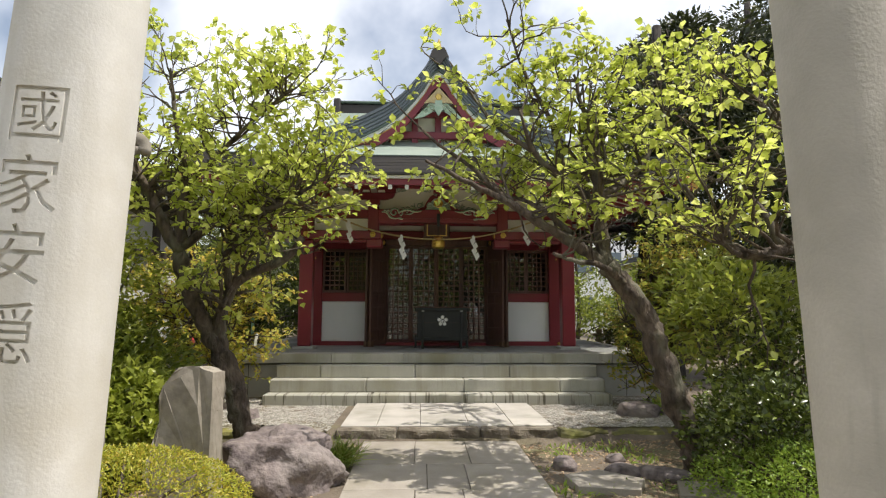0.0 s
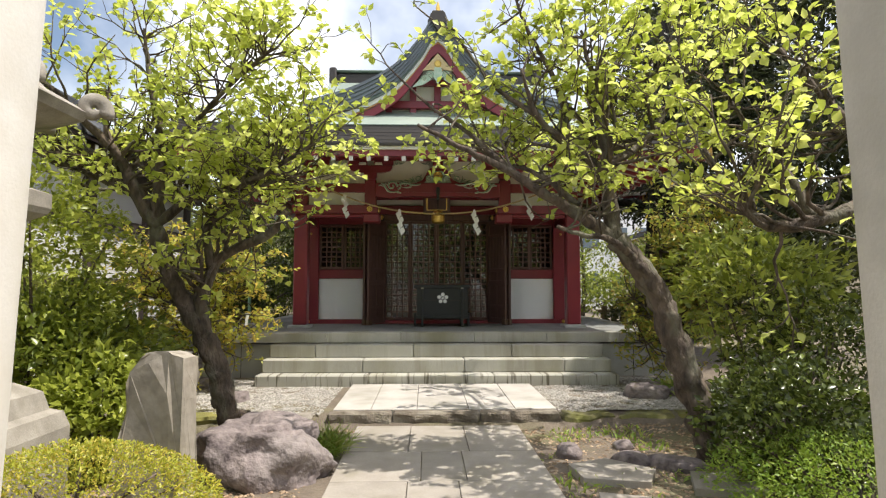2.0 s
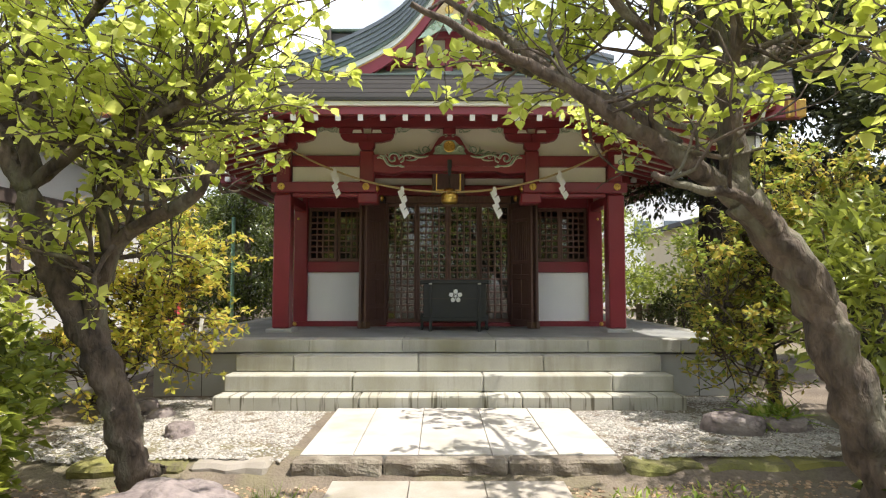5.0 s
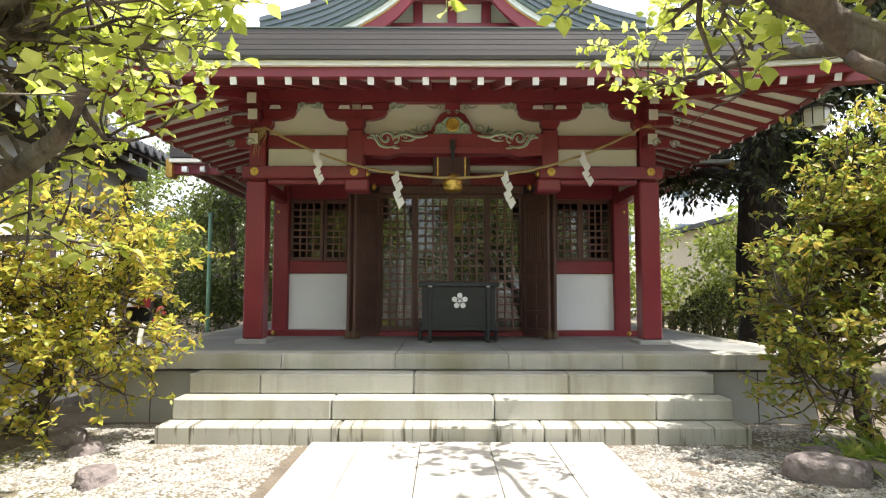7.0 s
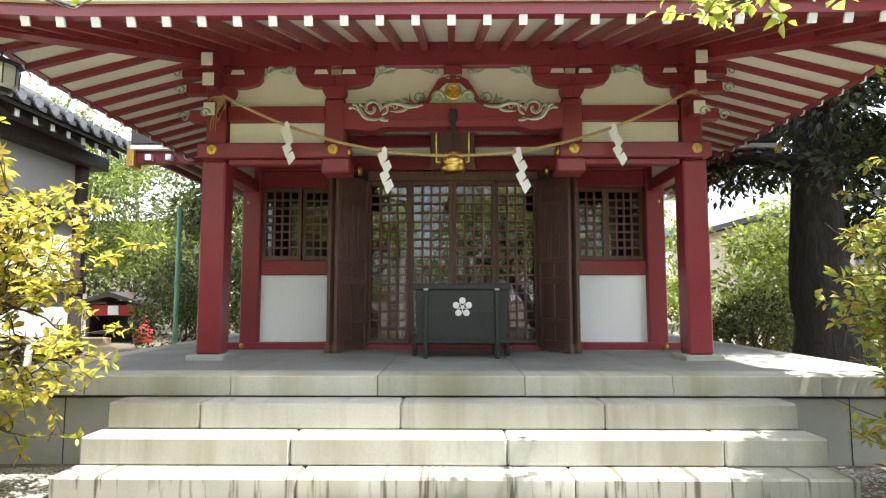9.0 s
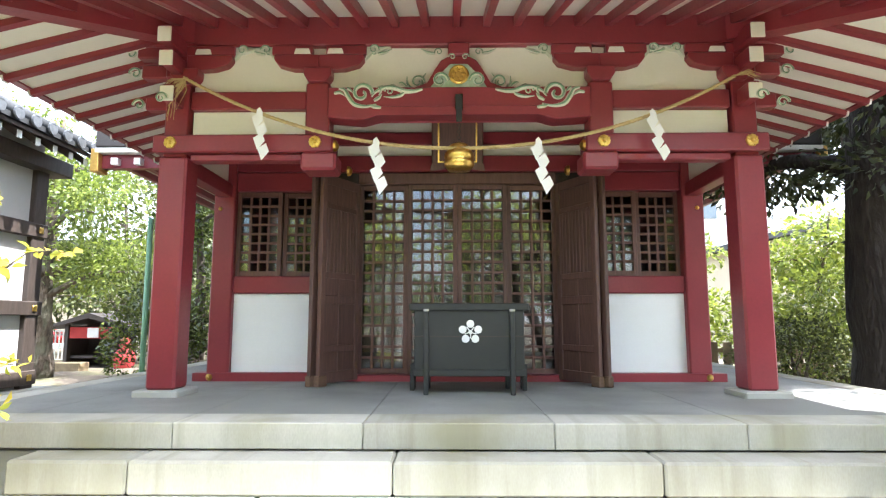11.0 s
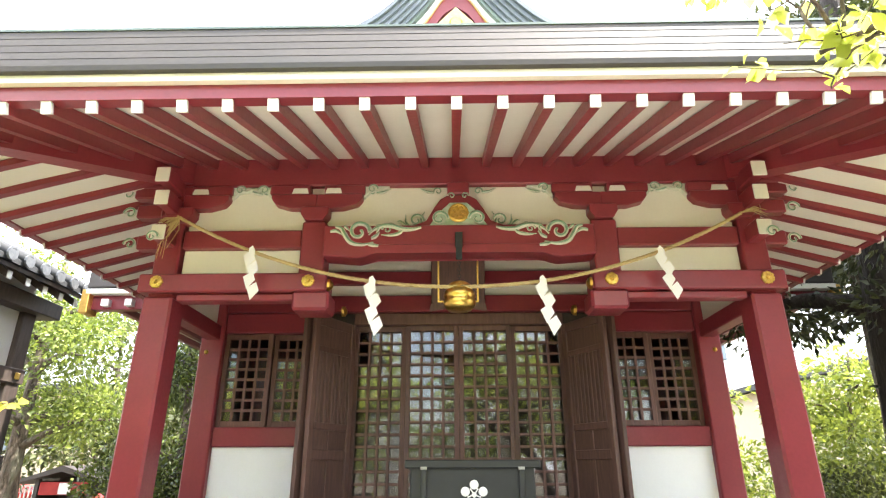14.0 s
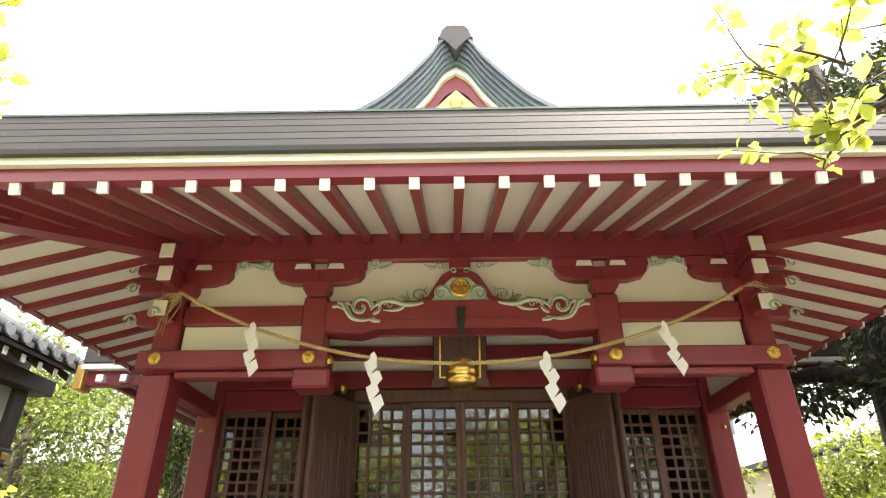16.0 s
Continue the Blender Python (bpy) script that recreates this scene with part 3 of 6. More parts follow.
def build_eaves():
    hipx = 2.35
    slope = 0.322
    tip_y, tip_x, z0 = 8.29, 3.80, 3.467
    eav = thing("eaves", "deep eaves with red rafters, white tips and cream soffit boards", "eaves")
    # front rafters
    for k in range(-14, 15):
        x = -0.02 + 0.258 * k
        zt = z0 + lift(abs(x))
        if abs(x) <= hipx:
            yq = 9.95
        else:
            yq = tip_y + (tip_x - abs(x)) / (tip_x - hipx) * (9.95 - tip_y)
        if yq - tip_y > 0.12:
            rafter((x, tip_y, zt), (x, yq, z0 + (yq - tip_y) * slope + lift(abs(x)) * (1 - (yq - tip_y) / 1.66)), eav)
    # side rafters
    for s in (-1, 1):
        for k in range(0, 16):
            y = 8.6 + 0.31 * k
            zt = z0 + lift(2.6 + max(0, 10.0 - y))
            xq = hipx if y >= 9.95 else tip_x - (y - tip_y) / (9.95 - tip_y) * (tip_x - hipx)
            rafter((s * tip_x, y, zt), (s * xq, y, z0 + (tip_x - xq) * slope * 0.8 + 0.02), eav, 0.026)
        # hip rafter
        V, F = [], []
        a, b = Vector((s * 3.93, 8.17, z0 + 0.07)), Vector((s * 2.30, 9.95, 3.92))
        d = (b - a).normalized()
        n = d.cross(Vector((0, 0, 1))).normalized() * 0.075
        u = Vector((0, 0, 0.11))
        V = [a - n - u, a + n - u, a + n + u, a - n + u, b - n - u, b + n - u, b + n + u, b - n + u]
        raw("hip_rafter", V, [(0, 1, 2, 3), (7, 6, 5, 4), (0, 4, 5, 1), (1, 5, 6, 2), (2, 6, 7, 3), (3, 7, 4, 0)], RED, eav, "heavy red corner rafter")
        part("corner_cap", box(s * 3.90 - 0.1, s * 3.90 + 0.1, 8.13, 8.2, z0 - 0.03, z0 + 0.17, 0.006), GILT, eav, "gilt corner fitting")
    # soffit boards just above the rafters
    up = 0.052
    n = 40
    V, F = [], []
    for i in range(n + 1):
        x = -3.88 + 7.76 * i / n
        yq = 10.0 if abs(x) <= hipx else tip_y - 0.03 + (tip_x + 0.08 - abs(x)) / (tip_x + 0.08 - hipx) * (10.03 - tip_y)
        yq = max(yq, tip_y + 0.01)
        for y in (tip_y - 0.02, yq):
            V.append((x, y, z0 + up + (y - tip_y) * slope + lift(abs(x)) * (1 - (y - tip_y) / 1.66)))
    F = [(2 * i, 2 * i + 2, 2 * i + 3, 2 * i + 1) for i in range(n)]
    raw("soffit", V, F, CREAM, eav, "cream soffit boards")
    for s in (-1, 1):
        V = []
        for i in range(31):
            y = 8.3 + 5.2 * i / 30
            xq = hipx if y >= 10.0 else tip_x + 0.02 - (y - tip_y) / (10.0 - tip_y) * (tip_x - hipx)
            for x in (tip_x + 0.02, min(xq, tip_x + 0.01)):
                V.append((s * x, y, z0 + 0.034 + (tip_x - x) * slope * 0.8 + lift(2.6 + max(0, 10.0 - y)) * (1 if x > 3 else 0.3)))
        raw("soffit", V, [(2 * i, 2 * i + 2, 2 * i + 3, 2 * i + 1) for i in range(30)], CREAM, eav)

    # fascia, cream lath and layered copper edge, swept along the eaves
    def swept(name, section, m, label=""):
        V, F = [], []
        for i in range(n + 1):
            x = -1.0 + 2.0 * i / n
            for out, z in section:
                px = x * (EAVE_X - out)
                V.append((px, EAVE_Y + out, z + lift(abs(px))))
        c = len(section)
        for i in range(n):
            for k in range(c):
                j = (k + 1) % c
                F.append((i * c + k, i * c + j, (i + 1) * c + j, (i + 1) * c + k))
        raw(name, V, F, m, eav, label)
        for s in (-1, 1):
            V, F = [], []
            for i in range(13):
                for out, z in section:
                    y = EAVE_Y + out + (13.6 - EAVE_Y - out) * i / 12
                    V.append((s * (EAVE_X - out), y, z + lift(2.6 + max(0, 10.0 - y))))
            for i in range(12):
                for k in range(c):
                    j = (k + 1) % c
                    F.append((i * c + k, i * c + j, (i + 1) * c + j, (i + 1) * c + k))
            raw(name, V, F, m, eav, label)

    swept("fascia", [(0.07, 3.492), (0.07, 3.582), (0.15, 3.582), (0.15, 3.492)], RED, "red fascia board")
    swept("cream_lath", [(0.03, 3.584), (0.03, 3.633), (0.14, 3.633), (0.14, 3.584)], CREAM, "cream eave lath")
    swept("copper_drip", [(-0.005, 3.635), (-0.01, 3.667), (0.2, 3.667), (0.2, 3.635)], COPPER, "dark copper drip")
    for k in range(5):
        z = 3.669 + 0.0525 * k
        swept("copper_layer", [(0.005 * k - 0.006, z), (0.005 * k, z + 0.0495), (0.3, z + 0.0495), (0.3, z)], COPPER, "layered weathered copper edge")
    swept("copper_lip", [(0.014, 3.932), (0.014, 3.947), (0.3, 3.96), (0.3, 3.932)], VERDIGRIS)


def roof_z(d):
    return 3.94 + 0.29 * d + 0.058 * d * d


def build_roof():
    roof = thing("main_roof", "curved grey-green copper roof with ridge and front gable", "roof")
    # hipped skirt and main slopes as one swept sheet
    xs = [-3.83 + 0.1161 * i for i in range(67)]
    ys = [8.3 + 0.166 * i for i in range(50)]
    V, F = [], []
    for y in ys:
        for x in xs:
            x = max(-3.83, min(3.83, x))
            dy = min(y - 8.3, 16.44 - y)
            dx = 3.83 - abs(x)
            d = dy if dx > 1.5 else min(dy, dx)
            V.append((x, y, roof_z(max(0, d)) + lift(abs(x)) * max(0, 1 - dy / 2) + 0.012 * (int(d / 0.3) % 2)))
    n = len(xs)
    F = [(j * n + i, j * n + i + 1, (j + 1) * n + i + 1, (j + 1) * n + i) for j in range(len(ys) - 1) for i in range(n - 1)]
    raw("slope", V, F, PALECOPPER, roof, "copper sheet slope")
    part("ridge", box(-2.2, 2.2, 12.35, 12.7, 6.0, 6.28, 0.03), COPPER, roof, "heavy ridge")
    part("ridge_cap", box(-2.3, 2.3, 12.28, 12.77, 6.28, 6.33, 0.02), VERDIGRIS, roof)
    for s in (-1, 1):
        part("ridge_end", box(s * 2.25 - 0.08, s * 2.25 + 0.08, 12.25, 12.8, 5.9, 6.38, 0.03), COPPER, roof)
    build_gable(roof)


PROFILE = [(0.0, 6.36), (0.13, 6.25), (0.27, 6.01), (0.485, 5.727), (0.695, 5.495), (0.89, 5.345), (1.13, 5.2), (1.5, 5.02), (1.9, 4.88), (2.35, 4.76)]


def build_gable(roof):
    yf = 9.95

    def sheet(name, drop0, drop1, y0, y1, m, label="", scale0=1.0, scale1=1.0, start=0, stop=None):
        """A band under the curved gable line, mirrored left and right, with depth."""
        pr = curve_through([(a, 0, b) for a, b in PROFILE], 4)
        stop_i = len(pr) if stop is None else stop
        for s in (-1, 1):
            V, F = [], []
            for p in pr[start:stop_i]:
                for y in (y0, y1):
                    V.append((s * p.x * scale0, y, p.z - drop0))
                    V.append((s * p.x * scale1, y, p.z - drop1))
            c = 4
            for i in range(len(V) // 4 - 1):
                a, b = i * 4, i * 4 + 4
                F += [(a, b, b + 1, a + 1), (a + 2, a + 3, b + 3, b + 2), (a, a + 2, b + 2, b), (a + 1, b + 1, b + 3, a + 3)]
            e = len(V) - 4
            F += [(0, 1, 3, 2), (e, e + 2, e + 3, e + 1)]
            raw(name, V, F, m, roof, label)

    # stacked copper courses of the gable roof
    for k in range(5):
        sheet("gable_course", 0.06 * k - 0.05, 0.06 * (k + 1) - 0.053, yf - 0.16 + 0.03 * k, 12.9, SLATE, "curved copper roof course")
    sheet("gable_lip", 0.25, 0.30, yf - 0.02, yf + 0.3, VERDIGRIS, "dark copper verge")
    sheet("white_verge", 0.30, 0.375, yf + 0.03, yf + 0.16, WHITE_END, "white verge board")
    sheet("bargeboard", 0.376, 0.57, yf + 0.07, yf + 0.13, RED, "red curved bargeboard")
    sheet("gilt_inlay", 0.40, 0.555, yf + 0.055, yf + 0.072, PALEGILT, "gilt bargeboard fitting", start=28, stop=36)
    sheet("gilt_edge", 0.382, 0.396, yf + 0.06, yf + 0.072, GILT)
    part("gable_wall", prism([(-1.9, 4.4), (1.9, 4.4), (1.5, 4.74), (0.75, 5.15), (0, 5.88), (-0.75, 5.15), (-1.5, 4.74)], yf + 0.5, yf + 0.55), CREAM, roof, "cream gable wall")
    part("gable_beam", box(-1.2, 1.2, yf + 0.38, yf + 0.5, 4.86, 5.0, 0.01), RED, roof)
    part("gable_beam", box(-0.65, 0.65, yf + 0.38, yf + 0.5, 5.3, 5.4, 0.01), RED, roof)
    for x in (-0.9, -0.45, 0.0, 0.45, 0.9):
        part("gable_strut", box(x - 0.06, x + 0.06, yf + 0.4, yf + 0.498, 4.5, 4.86 if abs(x) > 0.5 else 5.3, 0.008), RED, roof)
    part("gilt_apex", prism([(-0.28, 5.44), (0, 5.76), (0.28, 5.44), (0.12, 5.46), (0, 5.42), (-0.12, 5.46)], yf + 0.04, yf + 0.068), PALEGILT, roof, "gilt apex fitting with a crest")
    part("apex_crest", turned([(0.001, 0.012), (0.05, 0.012), (0.065, 0.0)], (0, yf + 0.04, 5.57), 16), GOLD, roof)
    # hanging carved pendant
    part("pendant", prism([(-0.06, 5.50), (0.06, 5.50), (0.09, 5.34), (0.0, 5.20), (-0.09, 5.34)], yf + 0.03, yf + 0.07), CARVE, roof, "carved pale pendant with scrolls")
    for s in (-1, 1):
        scroll(s * 0.13, yf + 0.04, 5.36, 0.075, s, roof)
        scroll(s * 0.24, yf + 0.04, 5.29, 0.05, s, roof)
        part("pendant_wing", prism([(s * 0.07, 5.42), (s * 0.25, 5.36), (s * 0.46, 5.14), (s * 0.28, 5.18), (s * 0.12, 5.28)], yf + 0.05, yf + 0.075), CARVE, roof)
    # ridge-end ornament and finial
    orn = [(-0.10, 6.46), (0.10, 6.46), (0.125, 6.38), (0.19, 6.27), (0.10, 6.25), (0.055, 6.17), (0.0, 6.08), (-0.055, 6.17), (-0.10, 6.25), (-0.19, 6.27), (-0.125, 6.38)]
    part("ridge_ornament", prism(orn, yf - 0.17, yf + 0.1, bevel=0.012), COPPER, roof, "copper ridge-end ornament")
    part("gable_ridge", box(-0.09, 0.09, yf + 0.08, 12.9, 6.25, 6.42, 0.02), COPPER, roof)
    V, F = [], []
    tube(V, F, [(0, yf, 6.44), (0, yf, 6.52), (0, yf, 6.62), (0, yf, 6.70)], [0.045, 0.05, 0.03, 0.006], 8)
    raw("finial", V, F, GOLD, roof, "gilt finial")


# ---- front wall of the hall ----
def lattice(x0, x1, z0, z1, cols, rows, y, parent, bar=0.026, m=None, frame_w=0.05):
    """A framed wooden lattice with glass behind: frame, upright and cross bars, pane."""
    m = m or WOOD
    for a, b in ((x0, x0 + frame_w), (x1 - frame_w, x1)):
        part("stile", box(a, b, y, y + 0.045, z0, z1, 0.004), m, parent)
    for a, b in ((z0, z0 + frame_w * 1.2), (z1 - frame_w * 1.2, z1)):
        part("rail", box(x0 + frame_w, x1 - frame_w, y, y + 0.045, a, b, 0.004), m, parent)
    ix0, ix1, iz0, iz1 = x0 + frame_w, x1 - frame_w, z0 + frame_w * 1.2, z1 - frame_w * 1.2
    for k in range(1, cols):
        x = ix0 + (ix1 - ix0) * k / cols
        part("upright_bar", box(x - bar / 2, x + bar / 2, y + 0.006, y + 0.034, iz0, iz1, 0.003), m, parent)
    for k in range(1, rows):
        z = iz0 + (iz1 - iz0) * k / rows
        part("cross_bar", box(ix0, ix1, y + 0.010, y + 0.030, z - bar / 2, z + bar / 2, 0.003), m, parent)
    g = part("pane", box(ix0, ix1, y + 0.036, y + 0.041, iz0, iz1, 0), GLASS, parent, "clear reflecting glass pane")
    g.visible_shadow = False


def build_wall():
    Y = 11.12
    for s in (-1, 1):
        a, b = sorted((s * 2.49, s * 2.27))
        beam("wall_post", a, b, Y - 0.07, Y + 0.15, DECK_Z, 3.35, label="red square wall post", bevel=0.014)
        a, b = sorted((s * 2.62, s * 1.36))
        beam("ground_sill", a, b, Y - 0.09, Y + 0.12, DECK_Z - 0.01, 0.955, bevel=0.008)
        a, b = sorted((s * 2.27, s * 1.36))
        beam("white_panel", a, b, Y + 0.0, Y + 0.05, 0.957, 1.738, WHITE, "white plastered lower wall panel", 0.003)
        beam("window_rail", a, b, Y - 0.04, Y + 0.1, 1.74, 1.912)
        beam("lintel", a, b, Y - 0.04, Y + 0.1, 2.789, 2.985)
        w = thing("window", "brown lattice window with reflecting glass in the hall wall", "window", "lattice windows", "structure")
        lattice(a, (a + b) / 2 + 0.01, 1.914, 2.787, 4, 8, Y + 0.0, w, frame_w=0.045)
        lattice((a + b) / 2 + 0.012, b, 1.914, 2.787, 4, 8, Y + 0.046, w, frame_w=0.045)
        a, b = sorted((s * 1.36, s * 1.02))
        beam("door_jamb", a, b, Y - 0.0, Y + 0.12, DECK_Z, 2.985, DARKWOOD)
        # gilt studs on the sill
        part("sill_stud", turned([(0.001, 0.025), (0.018, 0.02), (0.03, 0.005), (0.034, 0.0)], (s * 2.45, Y - 0.091, 0.915), 12), GOLD, hall)
        part("sill_stud", turned([(0.001, 0.02), (0.015, 0.015), (0.022, 0.0)], (s * 2.42, Y - 0.071, 2.60), 12), GOLD, hall)
        # returning side wall of the hall, coloured dark to keep the room dim
        a, b = sorted((s * 2.38, s * 2.32))
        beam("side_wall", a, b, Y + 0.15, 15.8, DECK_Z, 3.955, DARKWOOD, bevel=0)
        # hinged double-leaf door, folded open
        fold_door(s)
    # beams over the door
    beam("door_sill", -1.36, 1.36, Y - 0.09, Y + 0.14, DECK_Z - 0.01, 0.935)
    beam("door_head", -1.02, 1.02, Y - 0.02, Y + 0.1, 2.865, 2.985, WOOD, "brown door head")
    beam("head_beam", -2.27, 2.27, Y - 0.06, Y + 0.12, 2.987, 3.155)
    beam("cream_strip", -2.27, 2.27, Y + 0.0, Y + 0.05, 3.157, 3.275, CREAM, bevel=0.002)
    beam("middle_beam", -2.27, 2.27, Y - 0.05, Y + 0.12, 3.277, 3.41)
    beam("cream_strip", -2.27, 2.27, Y + 0.0, Y + 0.05, 3.412, 3.575, CREAM, bevel=0.002)
    beam("top_beam", -2.5, 2.5, Y - 0.06, Y + 0.12, 3.577, 3.95)
    # back wall in dark wood, standing in for the unlit interior
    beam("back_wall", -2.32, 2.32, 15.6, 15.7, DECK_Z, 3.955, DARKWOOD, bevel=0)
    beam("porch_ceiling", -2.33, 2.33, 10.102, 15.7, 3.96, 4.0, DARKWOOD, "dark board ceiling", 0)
    door = thing("lattice_door", "four brown lattice sliding doors with reflecting glass", "door", kind="structure")
    for k in range(4):
        leaf = tagged(new("door_leaf"), "brown lattice sliding door leaf")
        leaf.parent = door
        lattice(-1.018 + 0.509 * k, -1.018 + 0.509 * (k + 1) - 0.002, 0.937, 2.863, 4, 17, Y + (0.0 if k in (1, 2) else 0.046), leaf, frame_w=0.045)
    # name plaque, leaning forward
    pl = thing("name_plaque", "brown wooden name plaque with gilt lines above the door", "plaque")
    part("board", box(-0.26, 0.26, -0.025, 0.025, 0.0, 0.72, 0.012), WOOD, pl)
    for x in (-0.19, 0.19):
        part("gilt_line", box(x - 0.008, x + 0.008, -0.032, -0.026, 0.06, 0.68, 0), GOLD, pl)
    part("gilt_line", box(-0.19, 0.19, -0.032, -0.026, 0.06, 0.072, 0), GOLD, pl)
    for s in (-1, 1):
        part("carved_foot", prism([(s * 0.1, 0.0), (s * 0.28, -0.03), (s * 0.26, 0.05), (s * 0.15, 0.06)], -0.04, 0.02), WOOD, pl)
    pl.matrix_world = pose(0, Y - 0.12, 3.0, 14, 0, 0)
    # interior floor; the room's darkness is put into its colour
    inner = thing("hall_floor", "wooden floor inside the hall, coloured dark for the unlit room", "floor", kind="structure")
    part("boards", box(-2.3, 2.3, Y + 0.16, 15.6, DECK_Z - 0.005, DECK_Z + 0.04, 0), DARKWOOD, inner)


WOOD_FOLD = mat("door_brown_wood", (0.125, 0.064, 0.05), (0.08, 0.042, 0.034), 0.5, 8, 70, 0.15, stretch=(6, 6, 0.7), spread=0.15)
WOOD_DIM = mat("aged_brown_wood", (0.12, 0.064, 0.05), (0.08, 0.042, 0.034), 0.55, 8, 70, 0.15, stretch=(6, 6, 0.7))
PALEWOOD = mat("worn_pale_wood", (0.16, 0.095, 0.06), (0.10, 0.06, 0.04), 0.75, 10, 60, 0.2)


def fold_door(s):
    d = thing("folding_door", "dark brown wooden double door leaf standing open", "door", "folding doors", "structure")
    hinge, edge = Vector((s * 1.0, 11.03)), Vector((s * 1.26, 10.56))
    for i in range(2):
        leaf = tagged(new("door_leaf"), "dark brown ribbed door leaf")
        leaf.parent = d
        w, z0, z1 = 0.56, 0.90, 2.84
        for a, b in ((0, 0.06), (w - 0.06, w)):
            part("stile", box(a, b, -0.022, 0.022, z0, z1, 0.005), WOOD_FOLD, leaf)
        for a, b in ((z0, z0 + 0.1), (z0 + 0.28, z0 + 0.34), (1.62, 1.70), (1.86, 1.92), (z1 - 0.32, z1 - 0.27), (z1 - 0.09, z1)):
            part("rail", box(0.06, w - 0.06, -0.02, 0.02, a, b, 0.004), WOOD_FOLD, leaf)
        part("panel", box(0.06, w - 0.06, -0.006, 0.006, z0 + 0.1, z1 - 0.09, 0), WOOD_DIM, leaf)
        for k in range(9):
            x = 0.085 + (w - 0.17) * k / 8
            part("rib", box(x - 0.011, x + 0.011, -0.018, 0.018, 1.92, z1 - 0.32, 0.003), WOOD_FOLD, leaf)
        for a, b in ((z0 + 0.34, 1.62), (z0 + 0.1, z0 + 0.28), (1.70, 1.86)):
            part("muntin", box(w / 2 - 0.02, w / 2 + 0.02, -0.016, 0.016, a, b, 0.003), WOOD_FOLD, leaf)
        part("shoe", box(w - 0.10, w + 0.012, -0.032, 0.032, DECK_Z + 0.002, z0 + 0.075, 0.006), PALEWOOD, leaf, "worn pale wooden foot block")
        off = Vector((s * 0.07 * i, 0.0))
        h, e = hinge + off, edge + off * 1.2
        a = math.atan2(e.y - h.y, e.x - h.x)
        leaf.matrix_local = Matrix.Translation((h.x, h.y, 0)) @ Matrix.Rotation(a, 4, "Z")


build_porch()
carve_ornaments()
build_eaves()
build_roof()
build_wall()


# ---- things at the front of the hall ----
def plum_blossom(at, r, parent, m):
    """Five round petals and stamens, proud of a panel."""
    x, y, z = at
    for k in range(5):
        a = math.pi / 2 + k * 2 * math.pi / 5
        part("petal", turned([(0.001, 0.006), (r * 0.30, 0.006), (r * 0.325, 0.003), (r * 0.33, 0)], (x + r * 0.68 * math.cos(a), y, z + r * 0.68 * math.sin(a)), 18), m, parent)
        V, F = [], []
        b = a + math.pi / 5
        tube(V, F, [(x, y - 0.002, z), (x + r * 0.30 * math.cos(b), y - 0.002, z + r * 0.30 * math.sin(b)), (x + r * 0.52 * math.cos(b), y - 0.002, z + r * 0.52 * math.sin(b))], [r * 0.06, r * 0.05, r * 0.06], 5)
        raw("stamen", V, F, m, parent)
    part("eye", turned([(0.001, 0.012), (r * 0.15, 0.012), (r * 0.18, 0.0)], (x, y, z), 12), m, parent)


def build_offering_box():
    o = thing("offering_box", "black wooden offering box with a white plum blossom crest", "offering box")
    x0, x1, y0, y1 = -0.40, 0.56, 10.02, 10.46
    part("body", box(x0 + 0.03, x1 - 0.03, y0 + 0.02, y1 - 0.02, 1.06, 1.56, 0.008), BLACK, o)
    part("rim", box(x0 - 0.01, x1 + 0.01, y0 - 0.01, y0 + 0.05, 1.55, 1.61, 0.008), BLACK, o)
    part("rim", box(x0 - 0.01, x1 + 0.01, y1 - 0.05, y1 + 0.01, 1.55, 1.61, 0.008), BLACK, o)
    for x in (x0 - 0.01, x1 - 0.05):
        part("rim", box(x, x + 0.06, y0 + 0.052, y1 - 0.052, 1.55, 1.61, 0.008), BLACK, o)
    for k in range(9):
        y = y0 + 0.075 + k * (y1 - y0 - 0.15) / 8
        part("slat", box(x0 + 0.055, x1 - 0.055, y - 0.011, y + 0.011, 1.565, 1.60, 0.003), BLACK, o)
    part("lower_band", box(x0 + 0.02, x1 - 0.02, y0 + 0.008, y1 - 0.008, 1.02, 1.075, 0.006), BLACK, o)
    part("mid_groove", box(x0 + 0.025, x1 - 0.025, y0 + 0.014, y0 + 0.022, 1.335, 1.345, 0), DARKWOOD, o)
    for x, lean in ((x0 + 0.13, 0.03), (x1 - 0.13, 0.03), (x0 + 0.0, -0.02), (x1 - 0.0, -0.02)):
        front = lean > 0
        ys = (y0 - 0.025, y0 + 0.02) if front else (y1 - 0.16, y1 - 0.12)
        zt = 1.56 if front else 1.1
        part("leg", box(x - 0.02, x + 0.02, ys[0], ys[1], DECK_Z, zt, 0.005), BLACK, o)
        part("leg", box(x - 0.02, x + 0.02, y1 - 0.02, y1 + 0.022, DECK_Z, zt, 0.005), BLACK, o)
        if front:
            part("leg_cap", box(x - 0.023, x + 0.023, y0 - 0.028, y0 + 0.0, zt - 0.018, zt + 0.002, 0.002), CONC, o, "small worn metal cap")
    plum_blossom((0.09, y0 + 0.018, 1.375), 0.098, o, PAPER)


